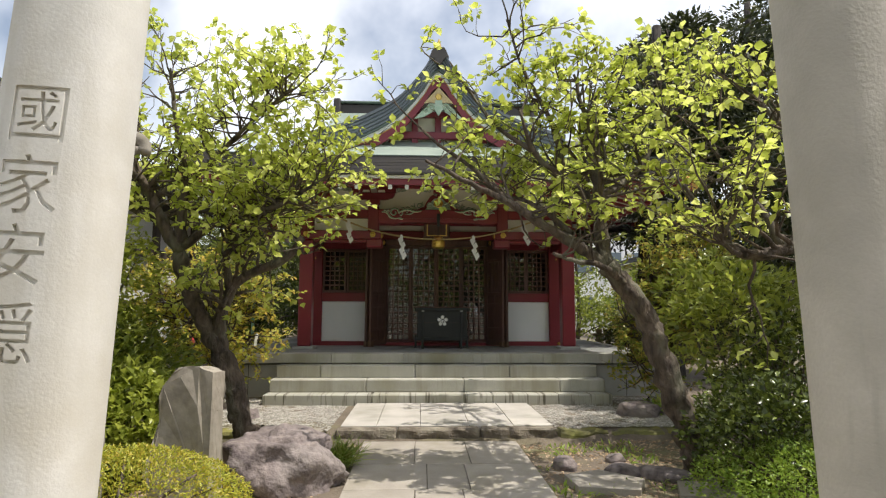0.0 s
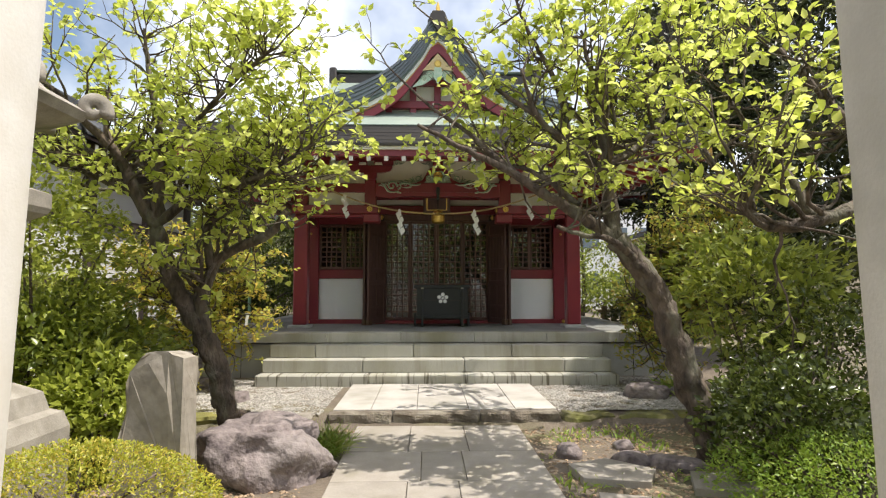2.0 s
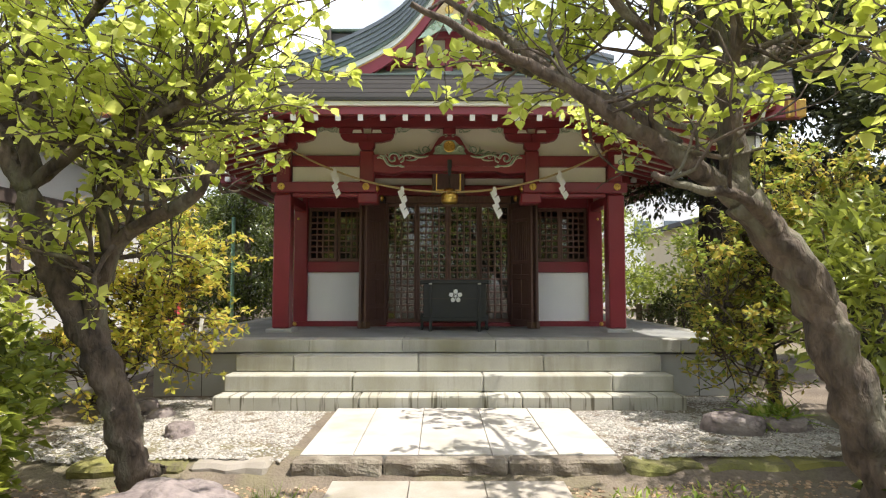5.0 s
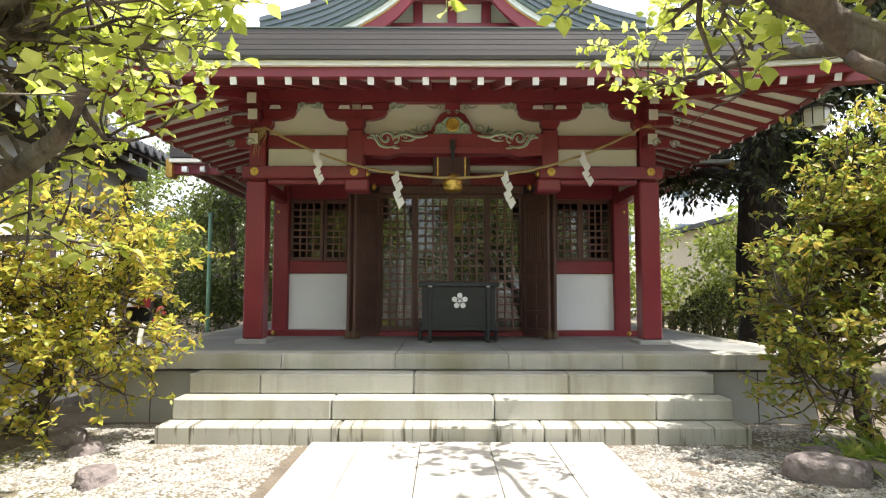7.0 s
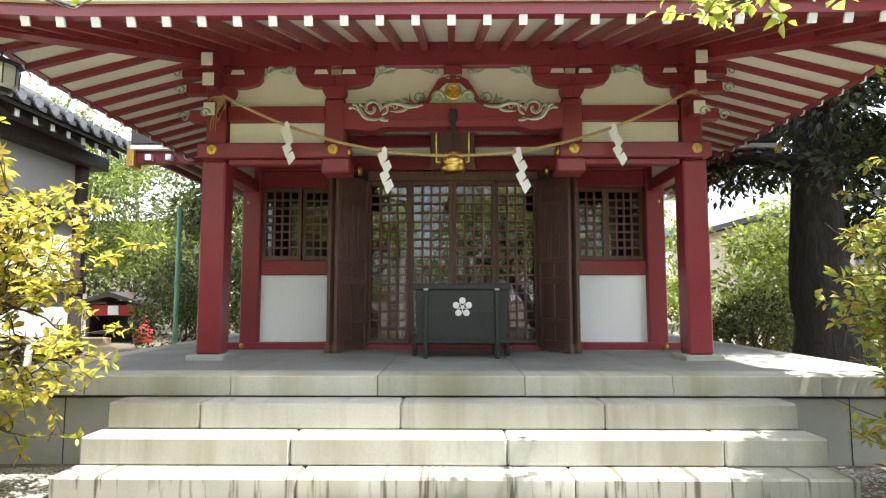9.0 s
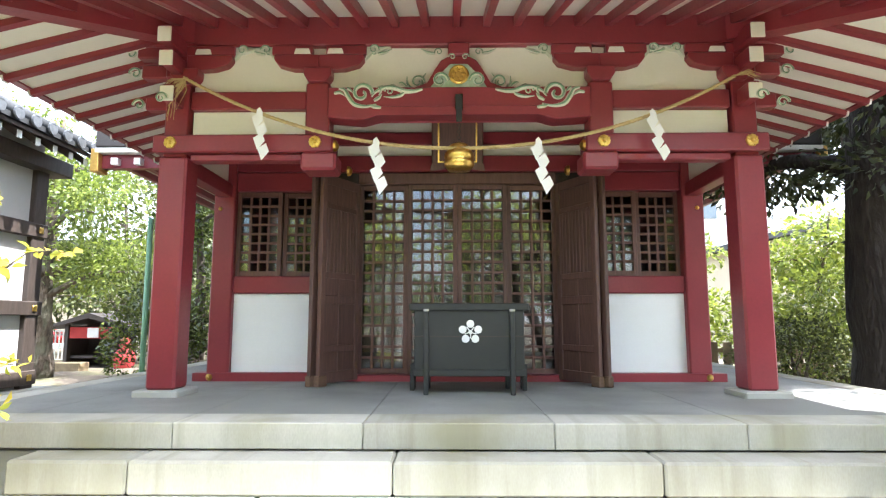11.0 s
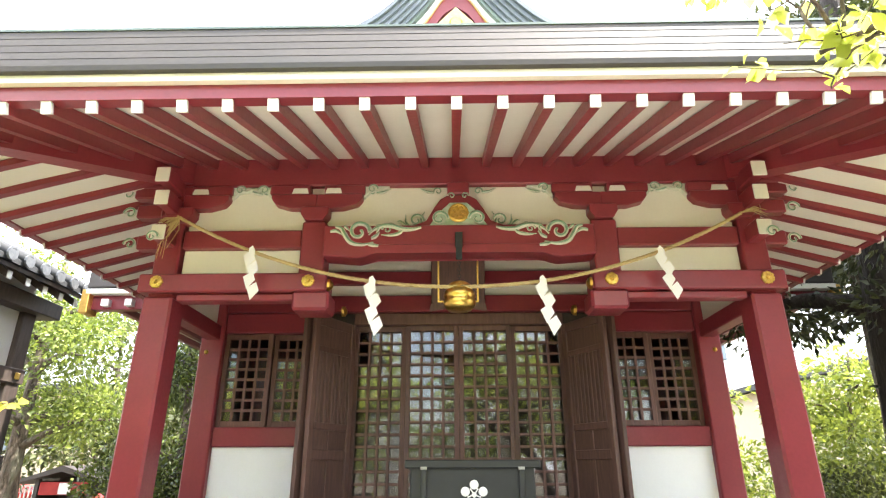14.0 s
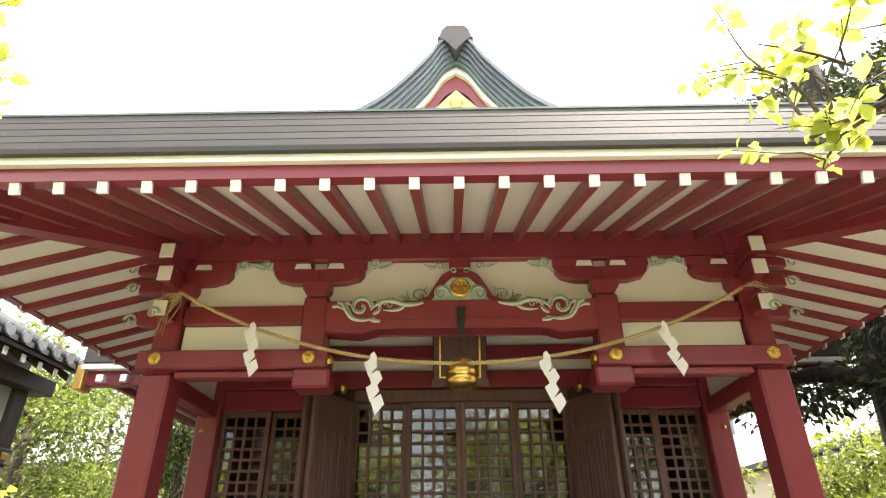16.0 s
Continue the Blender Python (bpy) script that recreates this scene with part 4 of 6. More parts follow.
def build_bell():
    b = thing("bell", "round gilt shrine bell hanging on a black band", "bell")
    part("body", lathe([(0.01, 2.66), (0.09, 2.665), (0.118, 2.70), (0.122, 2.735), (0.112, 2.75), (0.122, 2.765), (0.118, 2.80), (0.085, 2.84), (0.085, 2.86), (0.07, 2.875), (0.03, 2.89), (0.012, 2.90)], (0, 9.80), 28), GOLD, b, smooth=True)
    part("hanger", box(-0.024, 0.024, 9.79, 9.81, 3.07, 3.30, 0.003), BLACK, b)
    part("hanger", box(-0.03, 0.03, 9.785, 9.826, 3.18, 3.30, 0.004), BLACK, b)
    for k in range(7):
        V, F = [], []
        z = 2.91 + k * 0.026
        pts = [(0.012 * math.cos(a * math.pi / 4) if k % 2 else 0, 9.80 + (0 if k % 2 else 0.012 * math.cos(a * math.pi / 4)), z + 0.017 * math.sin(a * math.pi / 4)) for a in range(9)]
        tube(V, F, pts, [0.003] * 9, 4)
        raw("chain_link", V, F, DARKWOOD, b)


def build_rope():
    r = thing("sacred_rope", "twisted straw rope strung across the porch", "rope")

    def at(x):
        return Vector((x, 9.72 + 0.03 * (abs(x) / 2.3) ** 2, 2.825 + 0.57 * (abs(x) / 2.17) ** 2.1))

    for strand in range(3):
        V, F = [], []
        pts = []
        for k in range(181):
            x = -2.24 + 4.46 * k / 180
            a = x * 55 + strand * 2.094
            pts.append(at(x) + Vector((0, 0.0085 * math.cos(a), 0.0085 * math.sin(a))))
        tube(V, F, pts, [0.0088] * 181, 5)
        raw("strand", V, F, ROPE, r, "", True)
    # frayed ends
    g = random.Random(8)
    for s, n in ((-1, 26), (1, 10)):
        for k in range(n):
            V, F = [], []
            p = at(s * 2.23)
            q = p + Vector((s * g.uniform(0.0, 0.16) - 0.05, g.uniform(-0.05, 0.03), -g.uniform(0.05, 0.36) if s < 0 else g.uniform(-0.03, 0.03)))
            if s > 0:
                q.x = p.x + g.uniform(0.12, 0.2)
            tube(V, F, [p, (p + q) / 2 + Vector((g.uniform(-0.05, 0.05), 0, 0.03)), q], [0.005, 0.004, 0.002], 4)
            raw("straw", V, F, ROPE, r)
    return at


def build_shide(at):
    for x, size, turn in ((-1.60, 0.84, 2), (-0.66, 0.9, 2), (0.62, 0.9, -2), (1.53, 0.84, -6)):
        s = thing("paper_streamer", "white zigzag paper streamer hanging from the rope", "paper streamer", "paper streamers")
        bm = bmesh.new()
        w, h = 0.053, 0.138
        for k in range(4):
            o = (0.016 if k % 2 else -0.016) + 0.014 * k
            z = -0.035 - 0.101 * k
            top = 0.02 if k == 0 else w
            q = [(o - w, z - 0.02), (o + w * (0.3 if k == 0 else 0.5), z + 0.035), (o + w * 1.15, z - 0.045), (o - w * 0.15, z - h + 0.004)]
            prism([(a * size, b * size) for a, b in q], -0.002 + 0.003 * (k % 2), 0.0 + 0.003 * (k % 2), bm)
        prism([(-0.022, -0.05), (-0.02, 0.02), (0.005, 0.04), (0.03, 0.0), (0.03, -0.045)], -0.001, 0.001, bm)
        part("fold", bm, PAPER, s)
        p = at(x)
        s.matrix_world = pose(p.x, p.y - 0.03, p.z + 0.0, 0, turn * 0.8, 0)


build_offering_box()
build_bell()
rope_at = build_rope()
build_shide(rope_at)


# ---- paving ----
def flag(outline, z0, z1, m, parent, tilt=0.0):
    bm = prism(outline, z0, z1, axis="z")
    bmesh.ops.bevel(bm, geom=[e for e in bm.edges if abs(e.verts[0].co.z - e.verts[1].co.z) < 1e-5 and e.verts[0].co.z > z1 - 1e-4], offset=0.004, segments=1, affect="EDGES", profile=0.5)
    return part("paving_stone", bm, m, parent)


def build_paving():
    g = random.Random(3)
    # raised landing of pale slabs
    land = thing("landing", "raised landing of pale worn flagstones before the steps", "paving", kind="structure")
    xs = [-1.21, -0.80, -0.30, 0.27, 0.78, 1.235]
    for i, (a, b) in enumerate(zip(xs, xs[1:])):
        rows = [6.27, 7.95] if i in (1, 2, 3) else [6.27, 7.62, 7.95] if i == 0 else [6.27, 6.72, 7.95]
        for ya, yb in zip(rows, rows[1:]):
            j = [g.uniform(-0.006, 0.006) for _ in range(4)]
            flag([(a + 0.003, ya + 0.003), (b - 0.003 + j[0] * 0.3, ya + 0.003), (b - 0.003, yb - 0.003), (a + 0.003 + j[1] * 0.3, yb - 0.003)], 0.05, 0.235 + g.uniform(-0.003, 0.003), FLAG, land)
    # long rough kerb stones at its front
    xs = [-1.25, -0.56, 0.38, 1.235]
    for a, b in zip(xs, xs[1:]):
        bm = box(a + 0.006, b - 0.006, 6.12, 6.265, 0.0, 0.232, 0.02)
        bmesh.ops.subdivide_edges(bm, edges=bm.edges[:], cuts=7, use_grid_fill=True)
        for v in bm.verts:
            v.co += Vector((0, 0.045 * max(0, 1 - (v.co.y - 6.12) / 0.12), 0.008)) * noise.noise(v.co * 9)
        part("kerb_stone", bm, KERB, land, "dark rough kerb stone")
    # mossy edging that goes on beside it
    edge = thing("moss_edging", "low mossy stone edging beside the landing", "edging", kind="structure")
    for a, b, m in ((1.26, 1.85, MOSS), (1.87, 2.5, MOSS), (2.52, 3.3, MOSS), (-2.0, -1.42, PATHST), (-2.9, -2.03, MOSS)):
        bm = box(a, b, 6.12, 6.34, 0.0, 0.2, 0.03)
        bmesh.ops.subdivide_edges(bm, edges=bm.edges[:], cuts=3, use_grid_fill=True)
        for v in bm.verts:
            v.co += Vector((0.02, 0.06, 0.03)) * noise.noise(v.co * 5)
        part("edging_stone", bm, m, edge)
    # the lower path
    path = thing("stone_path", "shaded path of large grey flagstones", "path", kind="structure")
    y = -2.5
    while y < 5.98:
        d = min(g.uniform(0.55, 0.8), 6.04 - y)
        if 6.04 - (y + d) < 0.3:
            d = 6.04 - y
        xs = [-0.92, -0.40 + g.uniform(-0.15, 0.2), 0.15 + g.uniform(-0.15, 0.15), 0.77]
        for a, b in zip(xs, xs[1:]):
            flag([(a + 0.003, y + 0.003), (b - 0.003, y + 0.003), (b - 0.003, y + d - 0.003), (a + 0.003, y + d - 0.003)], 0.0, 0.112 + g.uniform(-0.002, 0.002), PATHST, path)
        y += d
    # stepping stones that branch off
    for pts in ([(0.98, 4.25), (1.45, 4.15), (1.6, 4.45), (1.3, 4.75), (0.95, 4.6)], [(1.7, 4.0), (2.2, 3.95), (2.25, 4.3), (1.85, 4.4)], [(0.9, 3.4), (1.4, 3.3), (1.5, 3.8), (1.0, 3.95)]):
        s = thing("stepping_stone", "flat grey stepping stone set in the soil", "stepping stone", "stepping stones")
        flag(pts, 0.0, 0.14, PATHST, s)


MOSS = mat("mossy_stone", (0.17, 0.17, 0.045), (0.10, 0.085, 0.05), 0.95, 6, 60, 0.8, stain=(0.24, 0.22, 0.05), dist=0.02)


def boulder(name, at, size, m, label, category, seed, sharp=0.35, group="", turn=0, cuts=4):
    """A natural stone: a ball cut and pushed by noise, sunk a little in the soil."""
    bm = bmesh.new()
    bmesh.ops.create_icosphere(bm, subdivisions=cuts, radius=1.0)
    o = Vector((seed * 3.7, seed * 1.3, seed * 0.7))
    for v in bm.verts:
        n = v.co.normalized()
        k = 1 + sharp * noise.noise(n * 1.1 + o) + sharp * 0.45 * noise.noise(n * 2.7 + o) + sharp * 0.16 * noise.noise(n * 7 + o) - sharp * 0.5 * abs(noise.noise(n * 2.1 - o)) - sharp * 0.2 * abs(noise.noise(n * 5.3 - o)) - sharp * 0.05 * abs(noise.noise(n * 12 - o))
        v.co = n * k
        v.co.z = max(v.co.z, -0.6)
        if v.co.z > 0.62:
            v.co.z = 0.62 + (v.co.z - 0.62) * 0.35
        v.co = Vector((v.co.x * size[0], v.co.y * size[1], v.co.z * size[2]))
    ob = part(name, bm, m, None, label, True)
    ob.matrix_world = pose(*at, 0, 0, turn)
    return tagged(ob, label, category, group)


def build_stones():
    boulder("boulder", (-1.47, 4.56, 0.17), (0.57, 0.42, 0.5), ROCK, "large purple-brown garden rock with pale veins", "rock", 2, 0.4, turn=10, cuts=5)
    for at, sz, sd in (((1.05, 5.02, 0.1), (0.14, 0.11, 0.12), 5), ((1.85, 4.62, 0.09), (0.23, 0.14, 0.13), 7), ((1.52, 4.78, 0.1), (0.16, 0.10, 0.11), 9), ((2.3, 4.45, 0.08), (0.26, 0.17, 0.14), 11), ((1.6, 5.2, 0.1), (0.1, 0.09, 0.09), 13), ((-3.25, 7.95, 0.2), (0.2, 0.16, 0.2), 15), ((2.55, 7.1, 0.22), (0.28, 0.2, 0.2), 17), ((3.1, 7.25, 0.2), (0.3, 0.22, 0.16), 19), ((-2.95, 7.7, 0.2), (0.14, 0.12, 0.12), 21), ((-2.45, 7.0, 0.2), (0.18, 0.14, 0.16), 23), ((2.75, 7.45, 0.2), (0.2, 0.2, 0.18), 24)):
        boulder("garden_stone", at, sz, ROCK, "rounded grey garden stone lying on the soil", "stone", sd, 0.3, "garden stones", sd * 20, 3)
    # upright inscribed stone slab
    bm = prism([(-0.23, 0.0), (0.25, 0.0), (0.22, 0.75), (0.20, 1.02), (0.08, 1.05), (-0.09, 1.03), (-0.19, 0.90), (-0.24, 0.62)], -0.09, 0.09)
    bmesh.ops.triangulate(bm, faces=bm.faces)
    bmesh.ops.subdivide_edges(bm, edges=bm.edges[:], cuts=3, use_grid_fill=False)
    for v in bm.verts:
        v.co += Vector((0.03, 0.05, 0.03)) * noise.noise(v.co * 4 + Vector((3, 1, 0))) + Vector((0.01, 0.014, 0.01)) * noise.noise(v.co * 15)
    st = part("standing_stone", bm, STELE, None)
    tagged(st, "upright rough grey-brown stone slab standing in the garden", "stone slab")
    st.matrix_world = pose(-1.985, 3.80, 0.08, -3, 1, -8)


# ---- gravel and litter ----
def build_gravel():
    g = np.random.default_rng(4)
    base = np.array([(-1, -0.7, -0.3), (1, -0.8, -0.3), (0.9, 0.8, -0.3), (-0.8, 0.9, -0.3), (-0.5, -0.4, 0.5), (0.6, -0.5, 0.45), (0.5, 0.5, 0.55), (-0.4, 0.45, 0.4)])
    quads = [(4, 5, 6, 7), (0, 1, 5, 4), (1, 2, 6, 5), (2, 3, 7, 6), (3, 0, 4, 7)]
    for name, label, zone, count, lo, hi, m in (
            ("gravel", "loose grey gravel round the steps", ((-3.6, 3.6), (6.25, 8.7)), 27000, 0.006, 0.016, PEBBLE),
            ("leaf_litter", "dry leaf litter and small stones on the soil", ((-3.4, 3.2), (3.2, 6.0)), 8000, 0.006, 0.02, LITTER)):
        V, F = [], []
        made = 0
        while made < count:
            x, y = g.uniform(*zone[0]), g.uniform(*zone[1])
            if (-1.34 < x < 1.28 and 6 < y < 7.95) or (-1.08 < x < 0.76 and y < 5.9) or (abs(x) < 2.62 and y > 7.98):
                continue
            if noise.noise((x * 1.3, y * 1.3, 5)) < g.uniform(-0.9, 0.3):
                continue
            made += 1
            s = g.uniform(lo, hi)
            a = g.uniform(0, 6.28)
            c, d = math.cos(a), math.sin(a)
            k = base * s * g.uniform(0.7, 1.3, base.shape) * np.array((1, 1, 0.6))
            n = len(V)
            z = ground_z(x, y) + 0.002
            for p in k:
                V.append((x + c * p[0] - d * p[1], y + d * p[0] + c * p[1], z + p[2]))
            F += [tuple(n + i for i in q) for q in quads]
        tagged(raw(name, V, F, m, None, label), category="gravel" if name == "gravel" else "leaf litter", kind="stuff")


KERB = mat("rough_kerb", (0.20, 0.17, 0.13), (0.10, 0.08, 0.06), 0.95, 7, 35, 1.0, stain=(0.30, 0.27, 0.21), dist=0.03)
LITTER = mat("leaf_litter", (0.24, 0.15, 0.085), (0.36, 0.28, 0.19), 0.9, 9, 60, 0.2, spread=0.5)


# ---- trees ----
def wiggle(g, p, d, length, n, bend, lift_):
    pts = [Vector(p)]
    d = Vector(d).normalized()
    for _ in range(n):
        d = (d + Vector((g.gauss(0, bend), g.gauss(0, bend), g.gauss(0, bend) + lift_))).normalized()
        pts.append(pts[-1] + d * (length / n))
    return pts, d


def tree(name, limbs, label, category, leaf_m, seed, twigs=9, leaf=(0.074, 0.052), per=9, reach=(0.5, 0.95), leaf_start=0.5, bark=None, side=2, lift_=0.06, up=0.45, cull=None):
    """Trunk and limbs along given lines (points, thick end, thin end), then twigs that grow from them, then leaves."""
    g = random.Random(seed)
    t = thing(name, label, category)
    V, F, LP, LW = [], [], [], []
    for li, (pts, r0, r1, weight) in enumerate(limbs):
        c = curve_through(pts, 12 if r0 > 0.09 else 5)
        n = len(c)
        for i in range(1, n - 1):
            c[i] = c[i] + Vector((g.gauss(0, 0.5), g.gauss(0, 0.5), g.gauss(0, 0.5))) * (r0 * (0.06 if r0 > 0.09 else 0.18))
        tube(V, F, c, [r0 + (r1 - r0) * i / (n - 1) for i in range(n)], 18 if r0 > 0.09 else 9 if r0 > 0.05 else 6, 0.5 if r0 > 0.09 else 0.35)
        for k in range(int(twigs * weight)):
            i = min(n - 2, int(n * (0.25 + 0.75 * g.random())))
            d = (c[i + 1] - c[i]).normalized()
            out = Vector((g.gauss(0, 1), g.gauss(0, 1), g.gauss(up, 0.7)))
            rr = max(0.010, (r0 + (r1 - r0) * i / n) * g.uniform(0.3, 0.5))
            rr = min(rr, 0.028)
            b, e = wiggle(g, c[i], d * 0.4 + out, g.uniform(*reach), 6, 0.28, lift_)
            if cull and cull(b[-1]):
                continue
            tube(V, F, b, [rr * (1 - 0.75 * j / 6) for j in range(7)], 5, 0.2)
            tips = [(b, 6)]
            for _ in range(side):
                j = g.randint(2, 5)
                d2 = (e + Vector((g.gauss(0, 0.8), g.gauss(0, 0.8), g.gauss(0.25, 0.5)))).normalized()
                b2, _e = wiggle(g, b[j], d2, g.uniform(0.2, 0.45), 4, 0.25, lift_)
                tube(V, F, b2, [rr * 0.45 * (1 - 0.6 * q / 4) for q in range(5)], 4)
                tips.append((b2, 4))
            for line, m in tips:
                for _ in range(per):
                    q = g.uniform(leaf_start, 1.0) * m
                    j = min(m - 1, int(q))
                    p = line[j].lerp(line[j + 1], q - j)
                    w = Vector((g.gauss(0, 1), g.gauss(0, 1), g.gauss(0.1, 0.6))).normalized()
                    if cull and cull(p):
                        continue
                    LP.append(p + w * 0.012)
                    LW.append(w)
    raw("trunk", V, F, bark or BARK, t, "gnarled dark bark", True)
    foliage("crown", LP, LW, leaf[0], leaf[1], leaf_m, t, "", seed, round_leaf=True)
    return t


def shrub(name, centre, radii, count, leaf, leaf_m, label, category, seed, lumps=0.35, stems=7, bark=None, fill=0.5, base=None, group=""):
    """Leaves over a lumpy crown with stems inside."""
    g = np.random.default_rng(seed)
    t = thing(name, label, category, group)
    n = g.normal(0, 1, (count, 3))
    n /= np.linalg.norm(n, axis=1, keepdims=True)
    n[:, 2] = np.abs(n[:, 2]) * np.where(g.random(count) < 0.72, 1, -1)
    k = np.array([1 + lumps * noise.noise(Vector(v) * 1.9 + Vector((seed, 0, 0))) + lumps * 0.6 * noise.noise(Vector(v) * 4.5 + Vector((0, seed, 0))) for v in n])
    d = (1 - fill * g.random(count) ** 2.2) * k
    P = n * d[:, None] * np.array(radii) + np.array(centre)
    P[:, 2] = np.maximum(P[:, 2], 0.12)
    A = n * 0.6 + g.normal(0, 0.75, n.shape) + np.array((0, 0, 0.1))
    foliage("leaf_crown", P, A, leaf[0], leaf[1], leaf_m, t, "", seed, flat=0.8)
    V, F = [], []
    q = random.Random(seed)
    root = Vector(base or (centre[0], centre[1], 0.1))
    root.z = ground_z(root.x, root.y) - 0.03
    for _ in range(stems):
        e = Vector(centre) + Vector((q.uniform(-0.7, 0.7) * radii[0], q.uniform(-0.7, 0.7) * radii[1], q.uniform(-0.2, 0.75) * radii[2]))
        mid = root.lerp(e, 0.45) + Vector((q.gauss(0, 0.06), q.gauss(0, 0.06), 0.05))
        V, F = [], []
        tube(V, F, curve_through([root + Vector((q.gauss(0, 0.03), q.gauss(0, 0.03), 0)), mid, e], 4), [0.03 * max(radii) * (1 - 0.085 * i) for i in range(9)], 5, 0.2)
        raw("stem", V, F, bark or BARK, t, "", True)
    return t


def build_plums():
    tree("plum_tree", [
        ([(-2.0, 5.5, 0.0), (-2.05, 5.47, 0.28), (-2.13, 5.46, 0.65), (-2.27, 5.46, 1.01), (-2.5, 5.46, 1.41), (-2.66, 5.44, 1.75), (-2.755, 5.4, 2.13)], 0.12, 0.07, 0.0),
        ([(-2.09, 5.52, 0.21), (-1.98, 5.48, 0.31), (-1.9, 5.46, 0.39)], 0.085, 0.05, 0.0),
        ([(-2.75, 5.4, 2.13), (-2.92, 5.4, 2.38), (-3.06, 5.35, 2.69), (-3.1, 5.2, 2.83), (-3.31, 5, 3.11), (-3.54, 4.8, 3.39)], 0.075, 0.02, 1.6),
        ([(-2.75, 5.4, 2.13), (-2.75, 5.4, 2.54), (-2.73, 5.4, 2.96), (-2.92, 5.5, 3.62), (-3.04, 5.6, 4.15)], 0.06, 0.012, 2.2),
        ([(-2.31, 5.46, 1.1), (-2.33, 5.46, 1.4), (-2.28, 5.46, 1.63), (-2.14, 5.43, 1.86), (-1.62, 5.2, 2.07), (-1.46, 5.1, 2.25)], 0.075, 0.03, 1.2),
        ([(-2.23, 5.45, 1.72), (-2.29, 5.4, 2.08), (-2.1, 5.4, 2.34), (-1.79, 5.2, 2.57), (-1.44, 5.1, 2.95)], 0.05, 0.015, 2.0),
        ([(-2.73, 5.4, 2.18), (-2.42, 5.4, 2.42), (-1.96, 5.1, 2.45), (-1.54, 5, 2.63), (-1.14, 4.9, 2.86)], 0.05, 0.014, 2.6),
        ([(-2.73, 5.4, 2.81), (-2.33, 5.2, 3.1), (-1.94, 5, 3.39), (-1.53, 4.8, 3.63)], 0.03, 0.01, 2.6),
        ([(-2.94, 5.4, 2.42), (-3.33, 5.3, 2.61), (-3.73, 5, 2.76)], 0.04, 0.012, 1.2),
        ([(-1.96, 5.1, 2.45), (-1.69, 5.4, 2.57), (-1.44, 5.7, 2.65)], 0.025, 0.008, 1.2),
        ([(-2.29, 5.4, 2.1), (-2.2, 5.9, 2.55), (-2.1, 6.5, 2.8), (-1.95, 7.1, 2.95)], 0.035, 0.01, 2.2),
    ], "old gnarled plum tree with fresh lime-green leaves", "tree", LEAF_PLUM, 21, twigs=15, per=8, side=3, leaf_start=0.6, cull=lambda p: (p.x > -1.2 and p.z < 2.15) or p.y > 7.5 or (p.y > 5.9 and p.x > -1.45))
    tree("plum_tree", [
        ([(2.21, 4.73, 0.05), (2.08, 4.63, 0.44), (1.94, 4.58, 0.78), (1.81, 4.58, 1.21), (1.63, 4.58, 1.61), (1.36, 4.58, 1.95)], 0.125, 0.08, 0.0),
        ([(1.36, 4.58, 1.95), (1.08, 4.53, 2.13), (0.8, 4.48, 2.28), (0.48, 4.43, 2.47), (0.12, 4.38, 2.65), (-0.27, 4.33, 2.83)], 0.06, 0.014, 1.2),
        ([(1.36, 4.58, 1.95), (1.32, 4.58, 2.34), (1.3, 4.58, 2.69), (1.23, 4.58, 3), (1.22, 4.68, 3.4), (1.16, 4.78, 3.81)], 0.07, 0.012, 2.3),
        ([(1.32, 4.58, 2.48), (1, 4.58, 2.73), (0.7, 4.48, 2.96), (0.56, 4.38, 3.31)], 0.045, 0.012, 1.5),
        ([(1.3, 4.58, 2.57), (1.74, 4.78, 2.85), (1.99, 4.88, 3.25), (2.25, 4.98, 3.74)], 0.045, 0.012, 2.0),
        ([(1.56, 4.58, 1.74), (1.26, 4.33, 1.92), (1.01, 4.28, 1.96), (0.81, 4.28, 2.03)], 0.04, 0.014, 0.5),
        ([(1.06, 4.58, 2.23), (0.76, 4.73, 2.52), (0.46, 4.88, 2.66), (0.16, 4.98, 2.86)], 0.03, 0.01, 1.0),
        ([(0.7, 4.48, 2.96), (0.41, 4.68, 3.24), (0.16, 4.73, 3.58), (-0.04, 4.78, 3.92)], 0.026, 0.008, 0.3),
        ([(0.48, 4.43, 2.47), (0.16, 4.68, 2.86), (-0.14, 4.78, 3.1), (-0.44, 4.83, 3.39)], 0.03, 0.008, 0.4),
        ([(1, 4.58, 2.73), (0.91, 4.68, 3.29), (0.66, 4.78, 3.87), (0.51, 4.78, 4.36)], 0.03, 0.008, 1.0),
        ([(1.33, 4.58, 2.23), (1.5, 5.3, 2.5), (1.62, 6.2, 2.8), (1.6, 7.0, 3.0), (1.45, 7.5, 3.12)], 0.035, 0.01, 2.0),
    ], "leaning plum tree with a thick bent trunk and lime-green leaves", "tree", LEAF_PLUM, 33, twigs=16, per=8, side=3, leaf_start=0.6, cull=lambda p: p.y < 4.0 or (p.y > 6.0 and (p.z < 2.78 or p.x < 0.85)) or (p.y < 4.45 and p.x < 0.8) or (p.x < 0.85 and p.z < 2.3))
